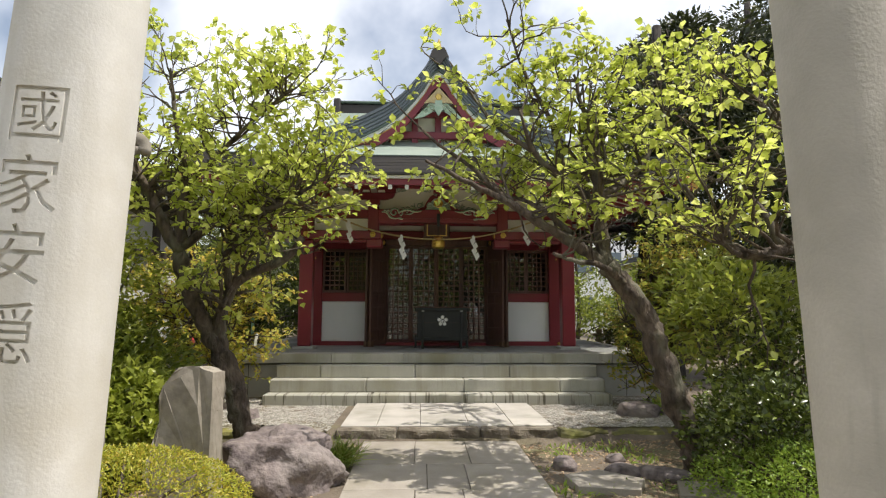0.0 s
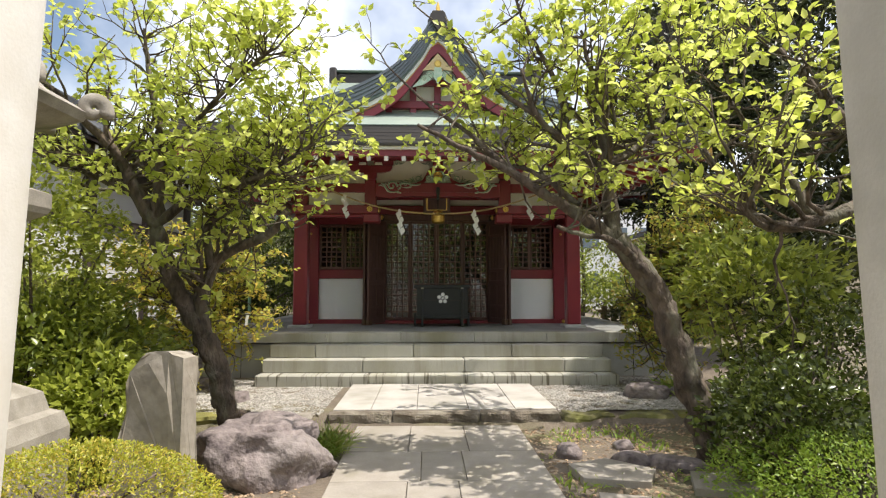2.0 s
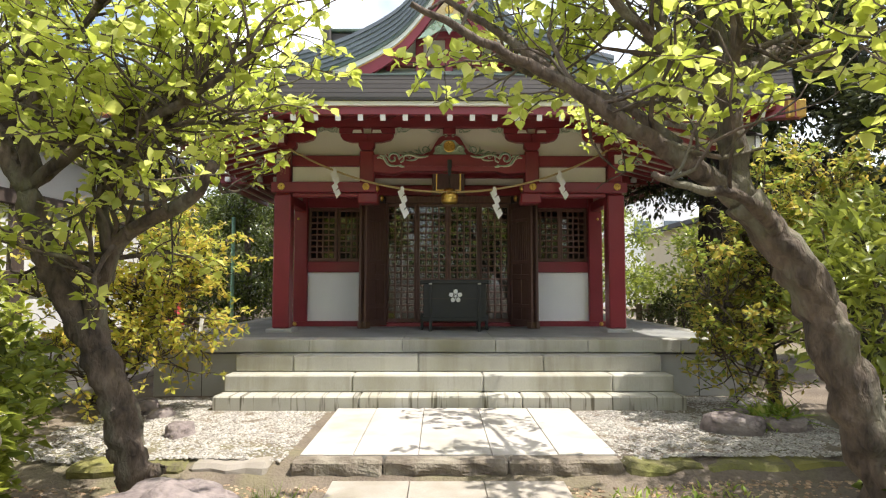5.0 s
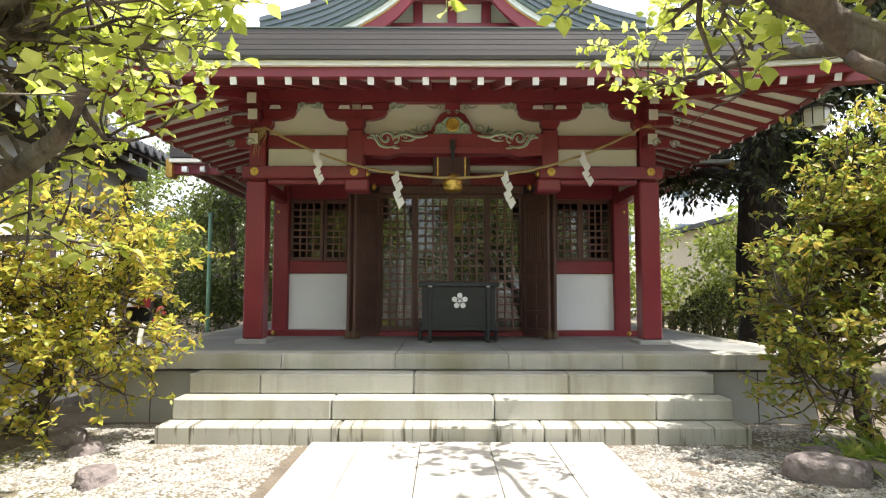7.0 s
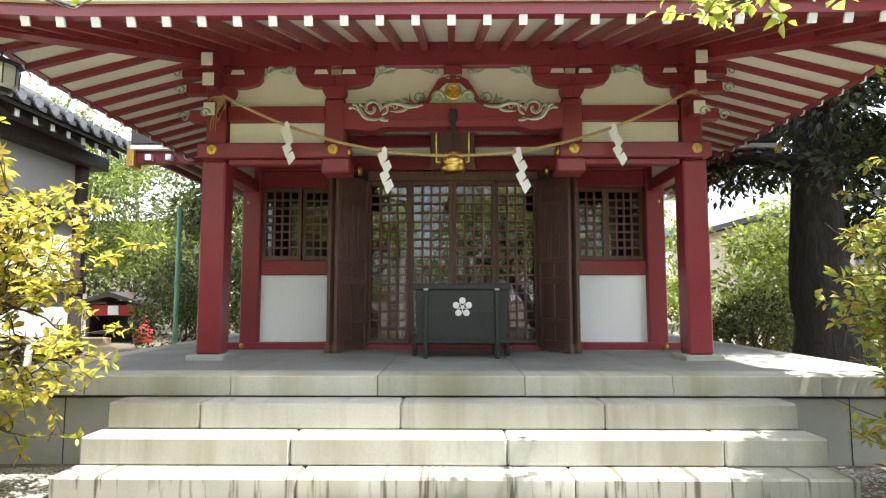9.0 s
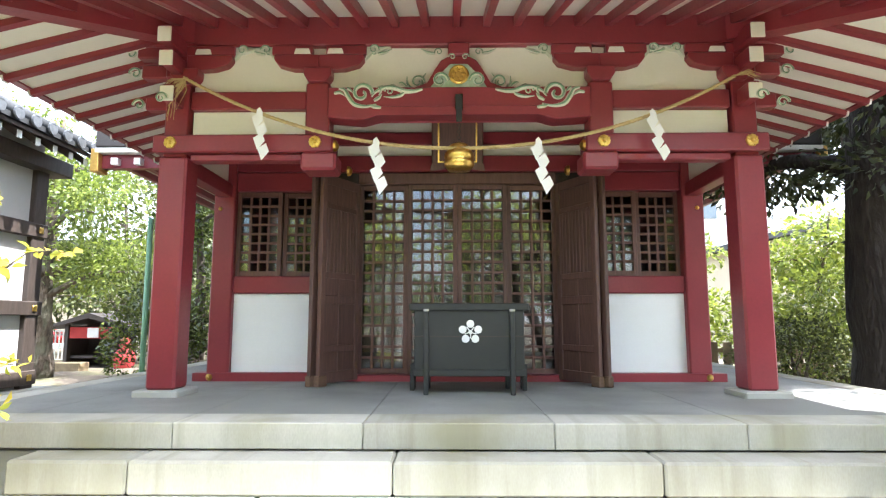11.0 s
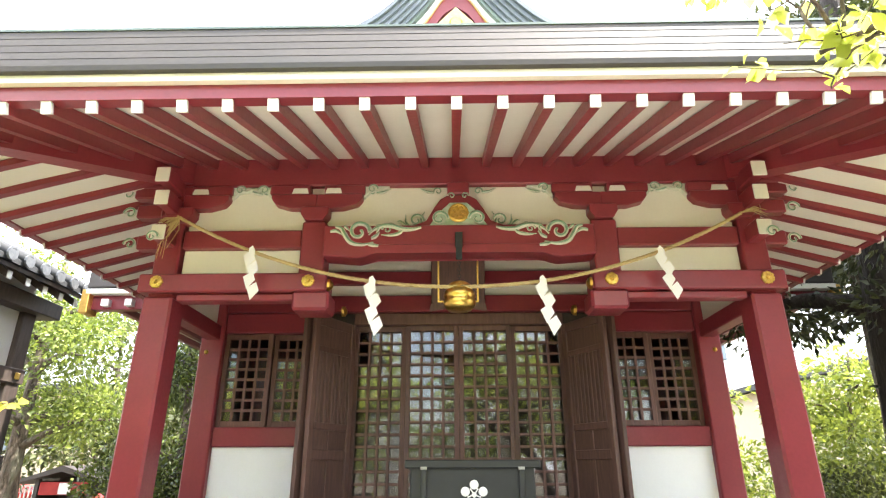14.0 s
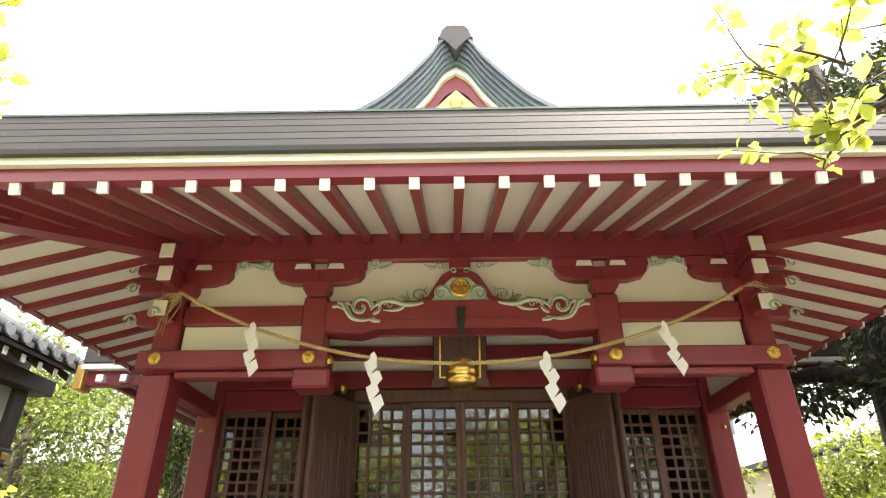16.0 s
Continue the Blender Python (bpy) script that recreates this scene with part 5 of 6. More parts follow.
    tree("plum_tree", [
        ([(3.58, 3.72, 0), (3.43, 3.67, 0.86), (3.18, 3.62, 1.62), (2.75, 3.62, 2.09)], 0.13, 0.07, 0.0),
        ([(2.75, 3.62, 2.11), (2.52, 3.62, 2.03), (2.15, 3.62, 1.96), (1.97, 3.62, 2.02), (1.79, 3.62, 2.26), (1.65, 3.62, 2.48)], 0.06, 0.014, 1.8),
        ([(2.98, 3.62, 1.9), (2.98, 3.82, 2.48), (2.78, 4.02, 2.95), (2.58, 4.22, 3.43)], 0.06, 0.014, 1.8),
        ([(2.38, 3.62, 2), (2.28, 3.72, 2.33), (2.08, 3.82, 2.67), (1.98, 3.92, 2.95)], 0.03, 0.01, 1.8),
    ], "plum tree with long crooked limbs reaching over the path", "tree", LEAF_PLUM, 45, twigs=11, per=5, side=3, leaf_start=0.6)


def build_shrubs():
    # golden-leaved trees either side of the steps
    tree("golden_shrub", [
        ([(-3.66, 8.2, 0.1), (-3.64, 8.2, 0.6), (-3.58, 8.2, 1.1)], 0.05, 0.03, 0.3),
        ([(-3.6, 8.2, 1.0), (-3.45, 8.1, 1.5), (-3.3, 8.0, 2.1)], 0.03, 0.01, 2.2),
        ([(-3.6, 8.2, 0.9), (-3.2, 8.0, 1.2), (-2.8, 7.9, 1.5)], 0.026, 0.01, 2.2),
        ([(-3.6, 8.2, 0.9), (-3.95, 8.1, 1.4), (-4.2, 8.0, 1.9)], 0.026, 0.01, 2.2),
        ([(-3.64, 8.2, 0.5), (-3.3, 7.9, 0.7), (-3.0, 7.8, 0.8)], 0.022, 0.008, 1.0),
        ([(-3.6, 8.2, 1.1), (-3.1, 8.0, 1.55), (-2.75, 7.9, 1.85)], 0.026, 0.008, 2.0),
        ([(-3.6, 8.2, 0.9), (-3.1, 8.0, 1.08), (-2.62, 7.9, 1.2)], 0.02, 0.006, 1.2),
        ([(-3.58, 8.2, 1.1), (-3.9, 7.8, 1.7), (-4.1, 7.5, 2.1)], 0.026, 0.008, 1.6),
        ([(-3.64, 8.2, 0.4), (-3.95, 7.9, 0.6), (-4.15, 7.7, 0.7)], 0.022, 0.008, 1.0),
    ], "small slender tree with golden-green new leaves", "shrub", LEAF_MAPLE, 51, cull=lambda p: p.y > 8.72 or (p.y > 8.3 and p.x > -3.0), twigs=18, leaf=(0.065, 0.034), per=15, reach=(0.45, 0.85), up=0.1, lift_=-0.01)
    tree("golden_shrub", [
        ([(3.45, 7.95, 0.1), (3.4, 7.95, 0.6), (3.42, 8.0, 1.2)], 0.07, 0.045, 0.2),
        ([(3.42, 8.0, 1.1), (3.2, 7.9, 1.6), (3.0, 7.8, 2.2)], 0.035, 0.01, 2.4),
        ([(3.42, 8.0, 1.2), (3.6, 7.8, 1.8), (3.75, 7.7, 2.4)], 0.035, 0.01, 2.4),
        ([(3.42, 8.0, 0.9), (3.0, 7.8, 1.2), (2.55, 7.7, 1.45)], 0.03, 0.01, 2.2),
        ([(3.4, 7.95, 0.75), (2.95, 7.7, 0.85), (2.6, 7.6, 0.85)], 0.025, 0.008, 1.3),
        ([(3.42, 8.0, 0.9), (3.9, 7.7, 1.3), (4.2, 7.5, 1.6)], 0.03, 0.01, 1.6),
        ([(3.42, 8.0, 1.2), (3.45, 7.95, 1.9), (3.35, 7.9, 2.6)], 0.03, 0.008, 2.2),
        ([(3.6, 7.8, 1.8), (3.9, 7.8, 2.2), (4.1, 7.8, 2.7)], 0.025, 0.008, 2.0),
        ([(3.42, 8.0, 1.1), (3.75, 8.4, 1.7), (3.9, 8.6, 2.3)], 0.03, 0.008, 2.0),
    ], "small tree with bronze and green new leaves", "shrub", LEAF_BRONZE, 57, cull=lambda p: p.y > 8.95 or p.x < 2.4 or (p.x < 2.9 and p.z > 2.0), twigs=20, leaf=(0.07, 0.037), per=15, reach=(0.45, 0.85), up=0.1, lift_=-0.01)
    for at, turn in (((-2.64, 7.89, 1.2), 12), ((3.08, 7.83, 1.45), 28)):
        s = thing("paper_slip", "small white paper slip tied to a twig", "paper slip", "paper slips")
        bm = prism([(-0.02, 0.01), (0.02, 0.012), (0.026, -0.09), (-0.014, -0.095)], -0.002, 0.0)
        prism([(-0.012, -0.085), (0.028, -0.085), (0.04, -0.15), (0.0, -0.16)], 0.001, 0.003, bm)
        part("slip", bm, PAPER, s)
        V, F = [], []
        tube(V, F, [(-0.03, 0, 0.0), (0, 0, 0.014), (0.03, 0, 0.0)], [0.006] * 3, 5)
        raw("knot", V, F, PAPER, s)
        s.matrix_world = pose(*at, 0, turn, 20)
    # clipped azaleas
    shrub("azalea", (-2.03, 3.0, 0.33), (0.72, 0.6, 0.40), 15000, (0.024, 0.011), LEAF_AZALEA, "clipped yellow-green azalea dome beside the path", "azalea", 61, 0.08, 12, fill=0.2)
    shrub("azalea", (2.62, 3.6, 0.22), (0.85, 0.85, 0.36), 13000, (0.032, 0.013), LEAF_AZ2, "low spreading bright green azalea", "azalea", 62, 0.25, 12, fill=0.3)
    # glossy evergreen bushes
    shrub("camellia", (-3.3, 4.95, 0.75), (0.82, 0.7, 0.75), 6000, (0.09, 0.045), LEAF_MID, "dense dark glossy evergreen bush", "bush", 63)
    shrub("camellia", (-2.78, 4.5, 0.52), (0.5, 0.45, 0.52), 3400, (0.085, 0.045), LEAF_LIGHT, "dense glossy evergreen bush behind the stone slab", "bush", 64)
    shrub("camellia", (2.58, 4.25, 0.45), (0.62, 0.52, 0.52), 4200, (0.062, 0.034), LEAF_DARK, "dark glossy evergreen bush at the trunk foot", "bush", 65)
    shrub("camellia", (3.5, 5.2, 0.7), (0.8, 0.8, 0.85), 3600, (0.07, 0.03), LEAF_DARK, "dark evergreen bush in the shade", "bush", 66)
    shrub("aucuba", (3.15, 5.7, 1.45), (0.8, 0.7, 0.7), 2000, (0.13, 0.045), LEAF_LIGHT, "leafy shrub with long light-green leaves", "bush", 67, base=(3.2, 5.6, 0.1))
    shrub("aucuba", (-3.57, 4.83, 1.75), (0.8, 0.7, 0.8), 4200, (0.07, 0.035), LEAF_LIGHT, "airy light-green shrub beside the lantern", "bush", 68, base=(-3.57, 4.83, 0.1))
    shrub("aucuba", (-4.6, 6.6, 1.0), (1.0, 0.8, 0.9), 3200, (0.085, 0.04), LEAF_LIGHT, "airy green shrub by the white wall", "bush", 69)
    shrub("aucuba", (4.3, 6.8, 1.2), (0.9, 0.9, 1.1), 3000, (0.09, 0.04), LEAF_MID_SHADED, "green shrub by the platform", "bush", 70)
    # grass tuft by the rock
    t = thing("grass_tuft", "tuft of fine bright green grass beside the rock", "grass")
    g = np.random.default_rng(9)
    n = 420
    P = np.stack([g.normal(-1.06, 0.07, n), g.normal(5.02, 0.07, n), np.full(n, 0.1)], 1)
    W = np.stack([g.normal(0, 0.35, n), g.normal(0, 0.35, n), np.ones(n)], 1)
    foliage("blade_clump", P, W, 0.26, 0.008, GRASS, t, "", 10, droop=0.8)
    t = thing("fern", "small bright fern growing among the stones", "fern")
    n = 260
    P = np.stack([g.normal(3.05, 0.12, n), g.normal(7.35, 0.1, n), np.full(n, 0.22)], 1)
    W = np.concatenate([g.normal(0, 0.8, (n, 2)), np.ones((n, 1)) * 0.7], 1)
    foliage("frond_clump", P, W, 0.24, 0.035, GRASS, t, "", 12, droop=0.9)
    g2 = np.random.default_rng(19)
    n = 1500
    xy = np.stack([g2.uniform(0.8, 2.4, n), g2.uniform(3.6, 5.9, n)], 1)
    xy = np.array([p for p in xy if noise.noise((p[0] * 2, p[1] * 2, 2)) > 0.12])
    P = np.array([(x, y, ground_z(x, y)) for x, y in xy])
    W = np.concatenate([g2.normal(0, 0.6, (len(P), 2)), np.ones((len(P), 1))], 1)
    tagged(foliage("weeds", P, W, 0.07, 0.02, GRASS, None, "low green weeds and grass on the soil", 20), category="grass", kind="stuff")


LEAF_BRONZE = leaf_mat("bronze_leaf", (0.17, 0.24, 0.045), (0.30, 0.32, 0.055), (0.46, 0.34, 0.075), glow=0.42)
LEAF_AZ2 = leaf_mat("azalea_green_leaf", (0.13, 0.22, 0.025), (0.21, 0.31, 0.035), (0.29, 0.36, 0.05), 0.45, 0.35)
LEAF_GROVE = leaf_mat("grove_leaf", (0.06, 0.085, 0.016), (0.125, 0.165, 0.026), (0.25, 0.30, 0.05), 0.5, 0.35)
# darker copy of the green leaf; background shade is put into its colour
LEAF_MID_SHADED = leaf_mat("shade_darkened_leaf", (0.035, 0.045, 0.012), (0.065, 0.08, 0.016), (0.13, 0.145, 0.028), 0.6, 0.22)


# ---- stone pillars of the gate and the lantern ----
def carve(ob, cutters):
    """Cuts the solids out of ob's mesh for good, and removes them."""
    for c in cutters:
        m = ob.modifiers.new("cut", "BOOLEAN")
        m.operation, m.solver, m.object = "DIFFERENCE", "EXACT", c
    bpy.context.view_layer.update()
    me = bpy.data.meshes.new_from_object(ob.evaluated_get(bpy.context.evaluated_depsgraph_get()))
    ob.modifiers.clear()
    ob.data = me
    for c in cutters:
        bpy.data.objects.remove(c)


def letter(text, size, depth, m):
    """A solid letter of the built-in font at pose m, to cut with."""
    c = bpy.data.curves.new("letter", "FONT")
    c.body, c.size, c.extrude, c.align_x, c.align_y = text, size, depth, "CENTER", "CENTER"
    c.resolution_u = 2
    o = new("letter", c)
    bpy.context.view_layer.update()
    me = bpy.data.meshes.new_from_object(o.evaluated_get(bpy.context.evaluated_depsgraph_get()))
    bpy.data.objects.remove(o)
    bm = bmesh.new()
    bm.from_mesh(me)
    bmesh.ops.remove_doubles(bm, verts=bm.verts, dist=0.0002)
    bmesh.ops.recalc_face_normals(bm, faces=bm.faces)
    bm.to_mesh(me)
    bm.free()
    o = new("letter", me)
    o.matrix_world = m
    return o


def build_gate():
    n = 44

    def half(z):
        return 0.222 - 0.0095 * z

    for s, x, label in ((-1, -1.66, "tall leaning granite gate pillar with carved characters"), (1, 1.402, "tall leaning plain granite gate pillar")):
        t = thing("gate_pillar", label, "pillar", "gate pillars")
        bm = bmesh.new()
        rings = []
        for i in range(20):
            z = -0.1 + 0.2 * i
            cx, w = x - s * 0.0525 * z, half(z)
            ring = []
            for k in range(n):
                a = 2 * math.pi * k / n
                c, d = math.cos(a), math.sin(a)
                r = w / (abs(c) ** 2.7 + abs(d) ** 2.7) ** (1 / 2.7)
                r += 0.0022 * noise.noise((cx + r * c * 5, r * d * 5, z * 4))
                ring.append(bm.verts.new((cx + r * c, 1.5 + 0.86 * r * d, z)))
            rings.append(ring)
        for a, b in zip(rings, rings[1:]):
            for k in range(n):
                bm.faces.new((a[k], a[(k + 1) % n], b[(k + 1) % n], b[k]))
        bm.faces.new(rings[0][::-1])
        bm.faces.new(rings[-1])
        # the right shaft's darker stone carries its shade in the colour
        shaft = part("shaft", bm, PILLAR if s < 0 else SHADED_WORN_PILLAR, t)
        shaft.data.polygons.foreach_set("use_smooth", [abs(p.normal.z) < 0.9 for p in shaft.data.polygons])
        if s < 0:
            cuts = []
            for ch, z, lx in (("\u570b", 2.155, -1.545), ("\u5bb6", 1.915, -1.563), ("\u5b89", 1.69, -1.583), ("\u7a4f", 1.445, -1.60)):
                cuts.append(letter(ch, 0.21, 0.022, pose(lx, 1.5 - 0.86 * half(z) - 0.006, z, 89.5, 0, 0) @ pose(0, 0, 0, 0, 0, -3)))
            carve(shaft, cuts)
            shaft.data.polygons.foreach_set("use_smooth", [True] * len(shaft.data.polygons))
            shaft.data.set_sharp_from_angle(angle=radians(20))


build_paving()
build_stones()
build_gravel()
build_plums()
build_shrubs()
build_gate()


# ---- neighbouring buildings and distance ----
def build_side_hall():
    """Plastered hall with dark timbers and a tiled roof, beside the platform."""
    h = thing("side_hall", "white plastered hall with dark timbers and grey tiled roof", "house")
    X = -5.48
    # greyed plaster in place of shade falling on this wall
    part("wall", box(X - 4.0, X, 5.2, 12.7, -0.1, 4.0, 0), GREYPLASTER, h, "white plaster wall")
    for y in (12.62, 10.8, 9.0, 7.2, 5.6):
        part("post", box(X - 0.12, X + 0.07, y - 0.11, y + 0.11, 0.0, 3.45, 0.01), TIMBER, h)
    for z in (0.75, 1.62, 2.62):
        part("rail", box(X - 0.05, X + 0.09, 5.1, 12.76, z - 0.09, z + 0.09, 0.01), TIMBER, h)
        part("boss", box(X + 0.09, X + 0.105, 12.58, 12.66, z - 0.04, z + 0.04, 0.006), GOLD, h, "brass boss")
    part("plate", box(X - 0.15, X + 0.2, 5.0, 13.0, 3.4, 3.6, 0.01), TIMBER, h)
    part("plinth", box(X - 3.9, X + 0.25, 5.0, 12.95, -0.05, 0.62, 0.02), CONC, h)
    # eaves rafters with white tips
    for k in range(27):
        y = 5.0 + 0.3 * k
        r = part("rafter", prism([(X - 0.1, 3.93), (X + 0.48, 3.54), (X + 0.48, 3.63), (X - 0.1, 4.02)], y - 0.035, y + 0.035), TIMBER, h)
        part("rafter_tip", box(X + 0.481, X + 0.49, y - 0.036, y + 0.036, 3.54, 3.63, 0), WHITE_END, r, "white painted tip")
    part("eave_board", prism([(X - 0.3, 4.10), (X + 0.54, 3.64), (X + 0.54, 3.69), (X - 0.3, 4.16)], 4.8, 12.95), TIMBER, h)
    # tile slope with rounded cover tiles
    part("roof", prism([(X + 0.57, 3.695), (X + 0.57, 3.755), (X - 2.2, 5.23), (X - 5.2, 3.755), (X - 5.2, 3.695), (X - 2.2, 5.10)], 4.7, 13.05), TILE, h, "grey tile roof")
    for k in range(30):
        y = 4.8 + 0.275 * k
        V, F = [], []
        tube(V, F, [(X + 0.61, y, 3.765), (X + 0.0, y, 4.06), (X - 2.2, y, 5.26)], [0.065, 0.065, 0.065], 8)
        c = raw("cover_tile", V, F, TILE, h, "", True)
        V, F = [], []
        tube(V, F, [(X + 0.63, y, 3.765), (X + 0.605, y, 3.765)], [0.075, 0.075], 12)
        raw("tile_end", V, F, TILE_END, c, "pale round end tile")
    part("ridge", box(X - 2.4, X - 2.0, 4.6, 13.1, 5.1, 5.5, 0.04), TILE, h)


TILE_END = mat("end_tile", (0.13, 0.135, 0.14), (0.08, 0.083, 0.087), 0.35, 20, 60, 0.2)


def build_rear_hall():
    """Eaves of the wider hall behind."""
    h = thing("rear_hall", "wider red hall behind with dark eaves and gilt corner fittings", "house")
    for s in (-1, 1):
        a, b = sorted((s * 2.6, s * 4.68))
        part("fascia", box(a, b, 12.58, 12.70, 3.44, 3.62, 0.006), RED, h)
        part("cream_lath", box(a, b, 12.484, 12.68, 3.625, 3.69, 0.004), CREAM, h)
        part("roof_edge", box(a, b, 12.48, 12.88, 3.695, 3.92, 0.02), COPPER, h)
        part("soffit", box(a, b, 12.70, 16.2, 3.60, 3.64, 0), CREAM, h)
        part("roof_slope", prism([(12.482, 3.925), (16.5, 5.4), (16.5, 5.3), (12.886, 3.925)], a + 0.01, b - 0.01, axis="x"), COPPER, h)
        part("corner_fitting", box(s * 4.68 - 0.05, s * 4.68 + 0.05, 12.486, 12.72, 3.38, 3.68, 0.006), GILT, h, "gilt corner fitting")
        for k in range(7):
            x = s * (4.42 - 0.3 * k)
            r = part("rafter", box(x - 0.04, x + 0.04, 12.64, 16.0, 3.48, 3.57, 0.004), RED, h)
            part("rafter_tip", box(x - 0.042, x + 0.042, 12.4885, 12.58, 3.47, 3.555, 0), WHITE_END, r, "white painted tip")
        part("wall", box(*sorted((s * 2.4, s * 3.3)), 16.0, 20.0, DECK_Z, 3.6, 0), WHITE, h)


def lantern_lamp(at, label):
    """Hanging electric lantern of glass in a dark frame."""
    t = thing("hanging_lantern", label, "lantern", "hanging lanterns")
    x, y, z = at
    part("shade", lathe([(0.09, z - 0.11), (0.125, z - 0.07), (0.13, z + 0.05), (0.11, z + 0.09)], (x, y), 8), FROST, t, "frosted white glass shade")
    part("cap", lathe([(0.17, z + 0.09), (0.15, z + 0.11), (0.06, z + 0.15), (0.02, z + 0.17)], (x, y), 8), BLACK, t)
    part("base", lathe([(0.06, z - 0.14), (0.10, z - 0.115), (0.10, z - 0.11)], (x, y), 8), BLACK, t)
    for k in range(8):
        a = k * math.pi / 4
        V, F = [], []
        tube(V, F, [(x + 0.128 * math.cos(a), y + 0.128 * math.sin(a), z - 0.09), (x + 0.134 * math.cos(a), y + 0.134 * math.sin(a), z + 0.085)], [0.006, 0.006], 4)
        raw("rib", V, F, BLACK, t)
    V, F = [], []
    tube(V, F, [(x, y, z + 0.16), (x, y, 3.6)], [0.008, 0.008], 5)
    raw("hanging_rod", V, F, BLACK, t)


FROST = mat("frosted_glass", (0.72, 0.74, 0.72), (0.66, 0.68, 0.66), 0.35, 5, 40, 0.02)


def build_stone_lantern():
    t = thing("stone_lantern", "weathered grey stone lantern with scrolled roof corners", "stone lantern")
    x, y = -3.16, 3.64
    q = math.pi / 6
    part("base", lathe([(0.62, 0.05), (0.62, 0.62), (0.58, 0.72), (0.50, 0.74), (0.46, 0.86), (0.30, 0.93)], (x, y), 6, q), LANTERN, t)
    part("column", lathe([(0.24, 0.9), (0.22, 1.1), (0.20, 1.6), (0.22, 1.97)], (x, y), 18), LANTERN, t, smooth=True)
    part("platform", lathe([(0.22, 1.94), (0.44, 2.05), (0.46, 2.09), (0.46, 2.19), (0.36, 2.22)], (x, y), 6, q), LANTERN, t)
    part("fire_box", lathe([(0.30, 2.21), (0.29, 2.25), (0.29, 2.62), (0.31, 2.66)], (x, y), 6, q), LANTERN, t)
    part("roof", lathe([(0.30, 2.64), (0.62, 2.72), (0.66, 2.78), (0.60, 2.82), (0.40, 2.92), (0.24, 3.08), (0.14, 3.2), (0.12, 3.24)], (x, y), 6, q), LANTERN, t)
    for k in range(6):
        a = q + k * math.pi / 3
        V, F = [], []
        pts, rad = [], []
        for i in range(18):
            b = -0.6 + i / 17 * 2.1 * math.pi
            r = 0.085 * (1 - 0.7 * i / 17)
            pts.append((x + (0.68 + r * math.cos(b)) * math.cos(a), y + (0.68 + r * math.cos(b)) * math.sin(a), 2.82 + r * math.sin(b)))
            rad.append(0.06 - 0.02 * i / 17)
        tube(V, F, pts, rad, 7)
        raw("roof_scroll", V, F, LANTERN, t, "", True)
    part("finial", lathe([(0.1, 3.22), (0.15, 3.3), (0.15, 3.4), (0.08, 3.48), (0.14, 3.56), (0.12, 3.68), (0.02, 3.8)], (x, y), 16), LANTERN, t, smooth=True)


def crown_tree(name, at, height, radius, seed, leaf_m, label, count=9000, leaf=(0.16, 0.08), trunk=0.2, first=0.35, limbs=9, squash=1.0, bark=None):
    """A full-grown tree: tapered trunk, limbs, and clumps of leaves at the limbs' ends."""
    g = random.Random(seed)
    t = thing(name, label, "tree")
    V, F, P, W = [], [], [], []
    x, y = at
    z0 = ground_z(x, y) - 0.1
    c = curve_through([(x, y, z0), (x + g.uniform(-0.2, 0.2), y, z0 + height * 0.35), (x + g.uniform(-0.3, 0.3), y + g.uniform(-0.3, 0.3), z0 + height * 0.9)], 6)
    tube(V, F, c, [trunk * (1 - 0.8 * i / (len(c) - 1)) for i in range(len(c))], 10, 0.3)
    clumps = []
    for k in range(limbs):
        f = first + (0.95 - first) * (k + g.random()) / limbs
        p = c[min(len(c) - 1, int(f * (len(c) - 1)))]
        a = k * 2.4 + g.uniform(-0.4, 0.4)
        r = radius * g.uniform(0.55, 1.0) * (1.15 - f * 0.75)
        e = p + Vector((math.cos(a) * r, math.sin(a) * r, g.uniform(0.05, 0.5) * r * squash))
        m = p.lerp(e, 0.5) + Vector((0, 0, 0.12 * r))
        tube(V, F, curve_through([p, m, e], 4), [trunk * 0.35 * (1 - 0.1 * i) for i in range(9)], 6, 0.2)
        for f2 in (0.55, 0.8, 1.0):
            clumps.append((p.lerp(e, f2) + Vector((g.gauss(0, 0.2), g.gauss(0, 0.2), g.gauss(0.15, 0.2))) * radius * 0.3, radius * g.uniform(0.22, 0.38)))
    h = np.random.default_rng(seed)
    per = count // len(clumps)
    for q, r in clumps:
        n = h.normal(0, 1, (per, 3))
        n /= np.linalg.norm(n, axis=1, keepdims=True)
        d = h.random((per, 1)) ** 0.45
        P.append(np.array(q) + n * d * r * np.array((1.1, 1.1, 0.7 * squash)))
        W.append(n + np.array((0, 0, -0.1)))
    raw("trunk", V, F, bark or BARK, t, "", True)
    foliage("crown", np.concatenate(P), np.concatenate(W), leaf[0], leaf[1], leaf_m, t, "", seed, flat=0.9)


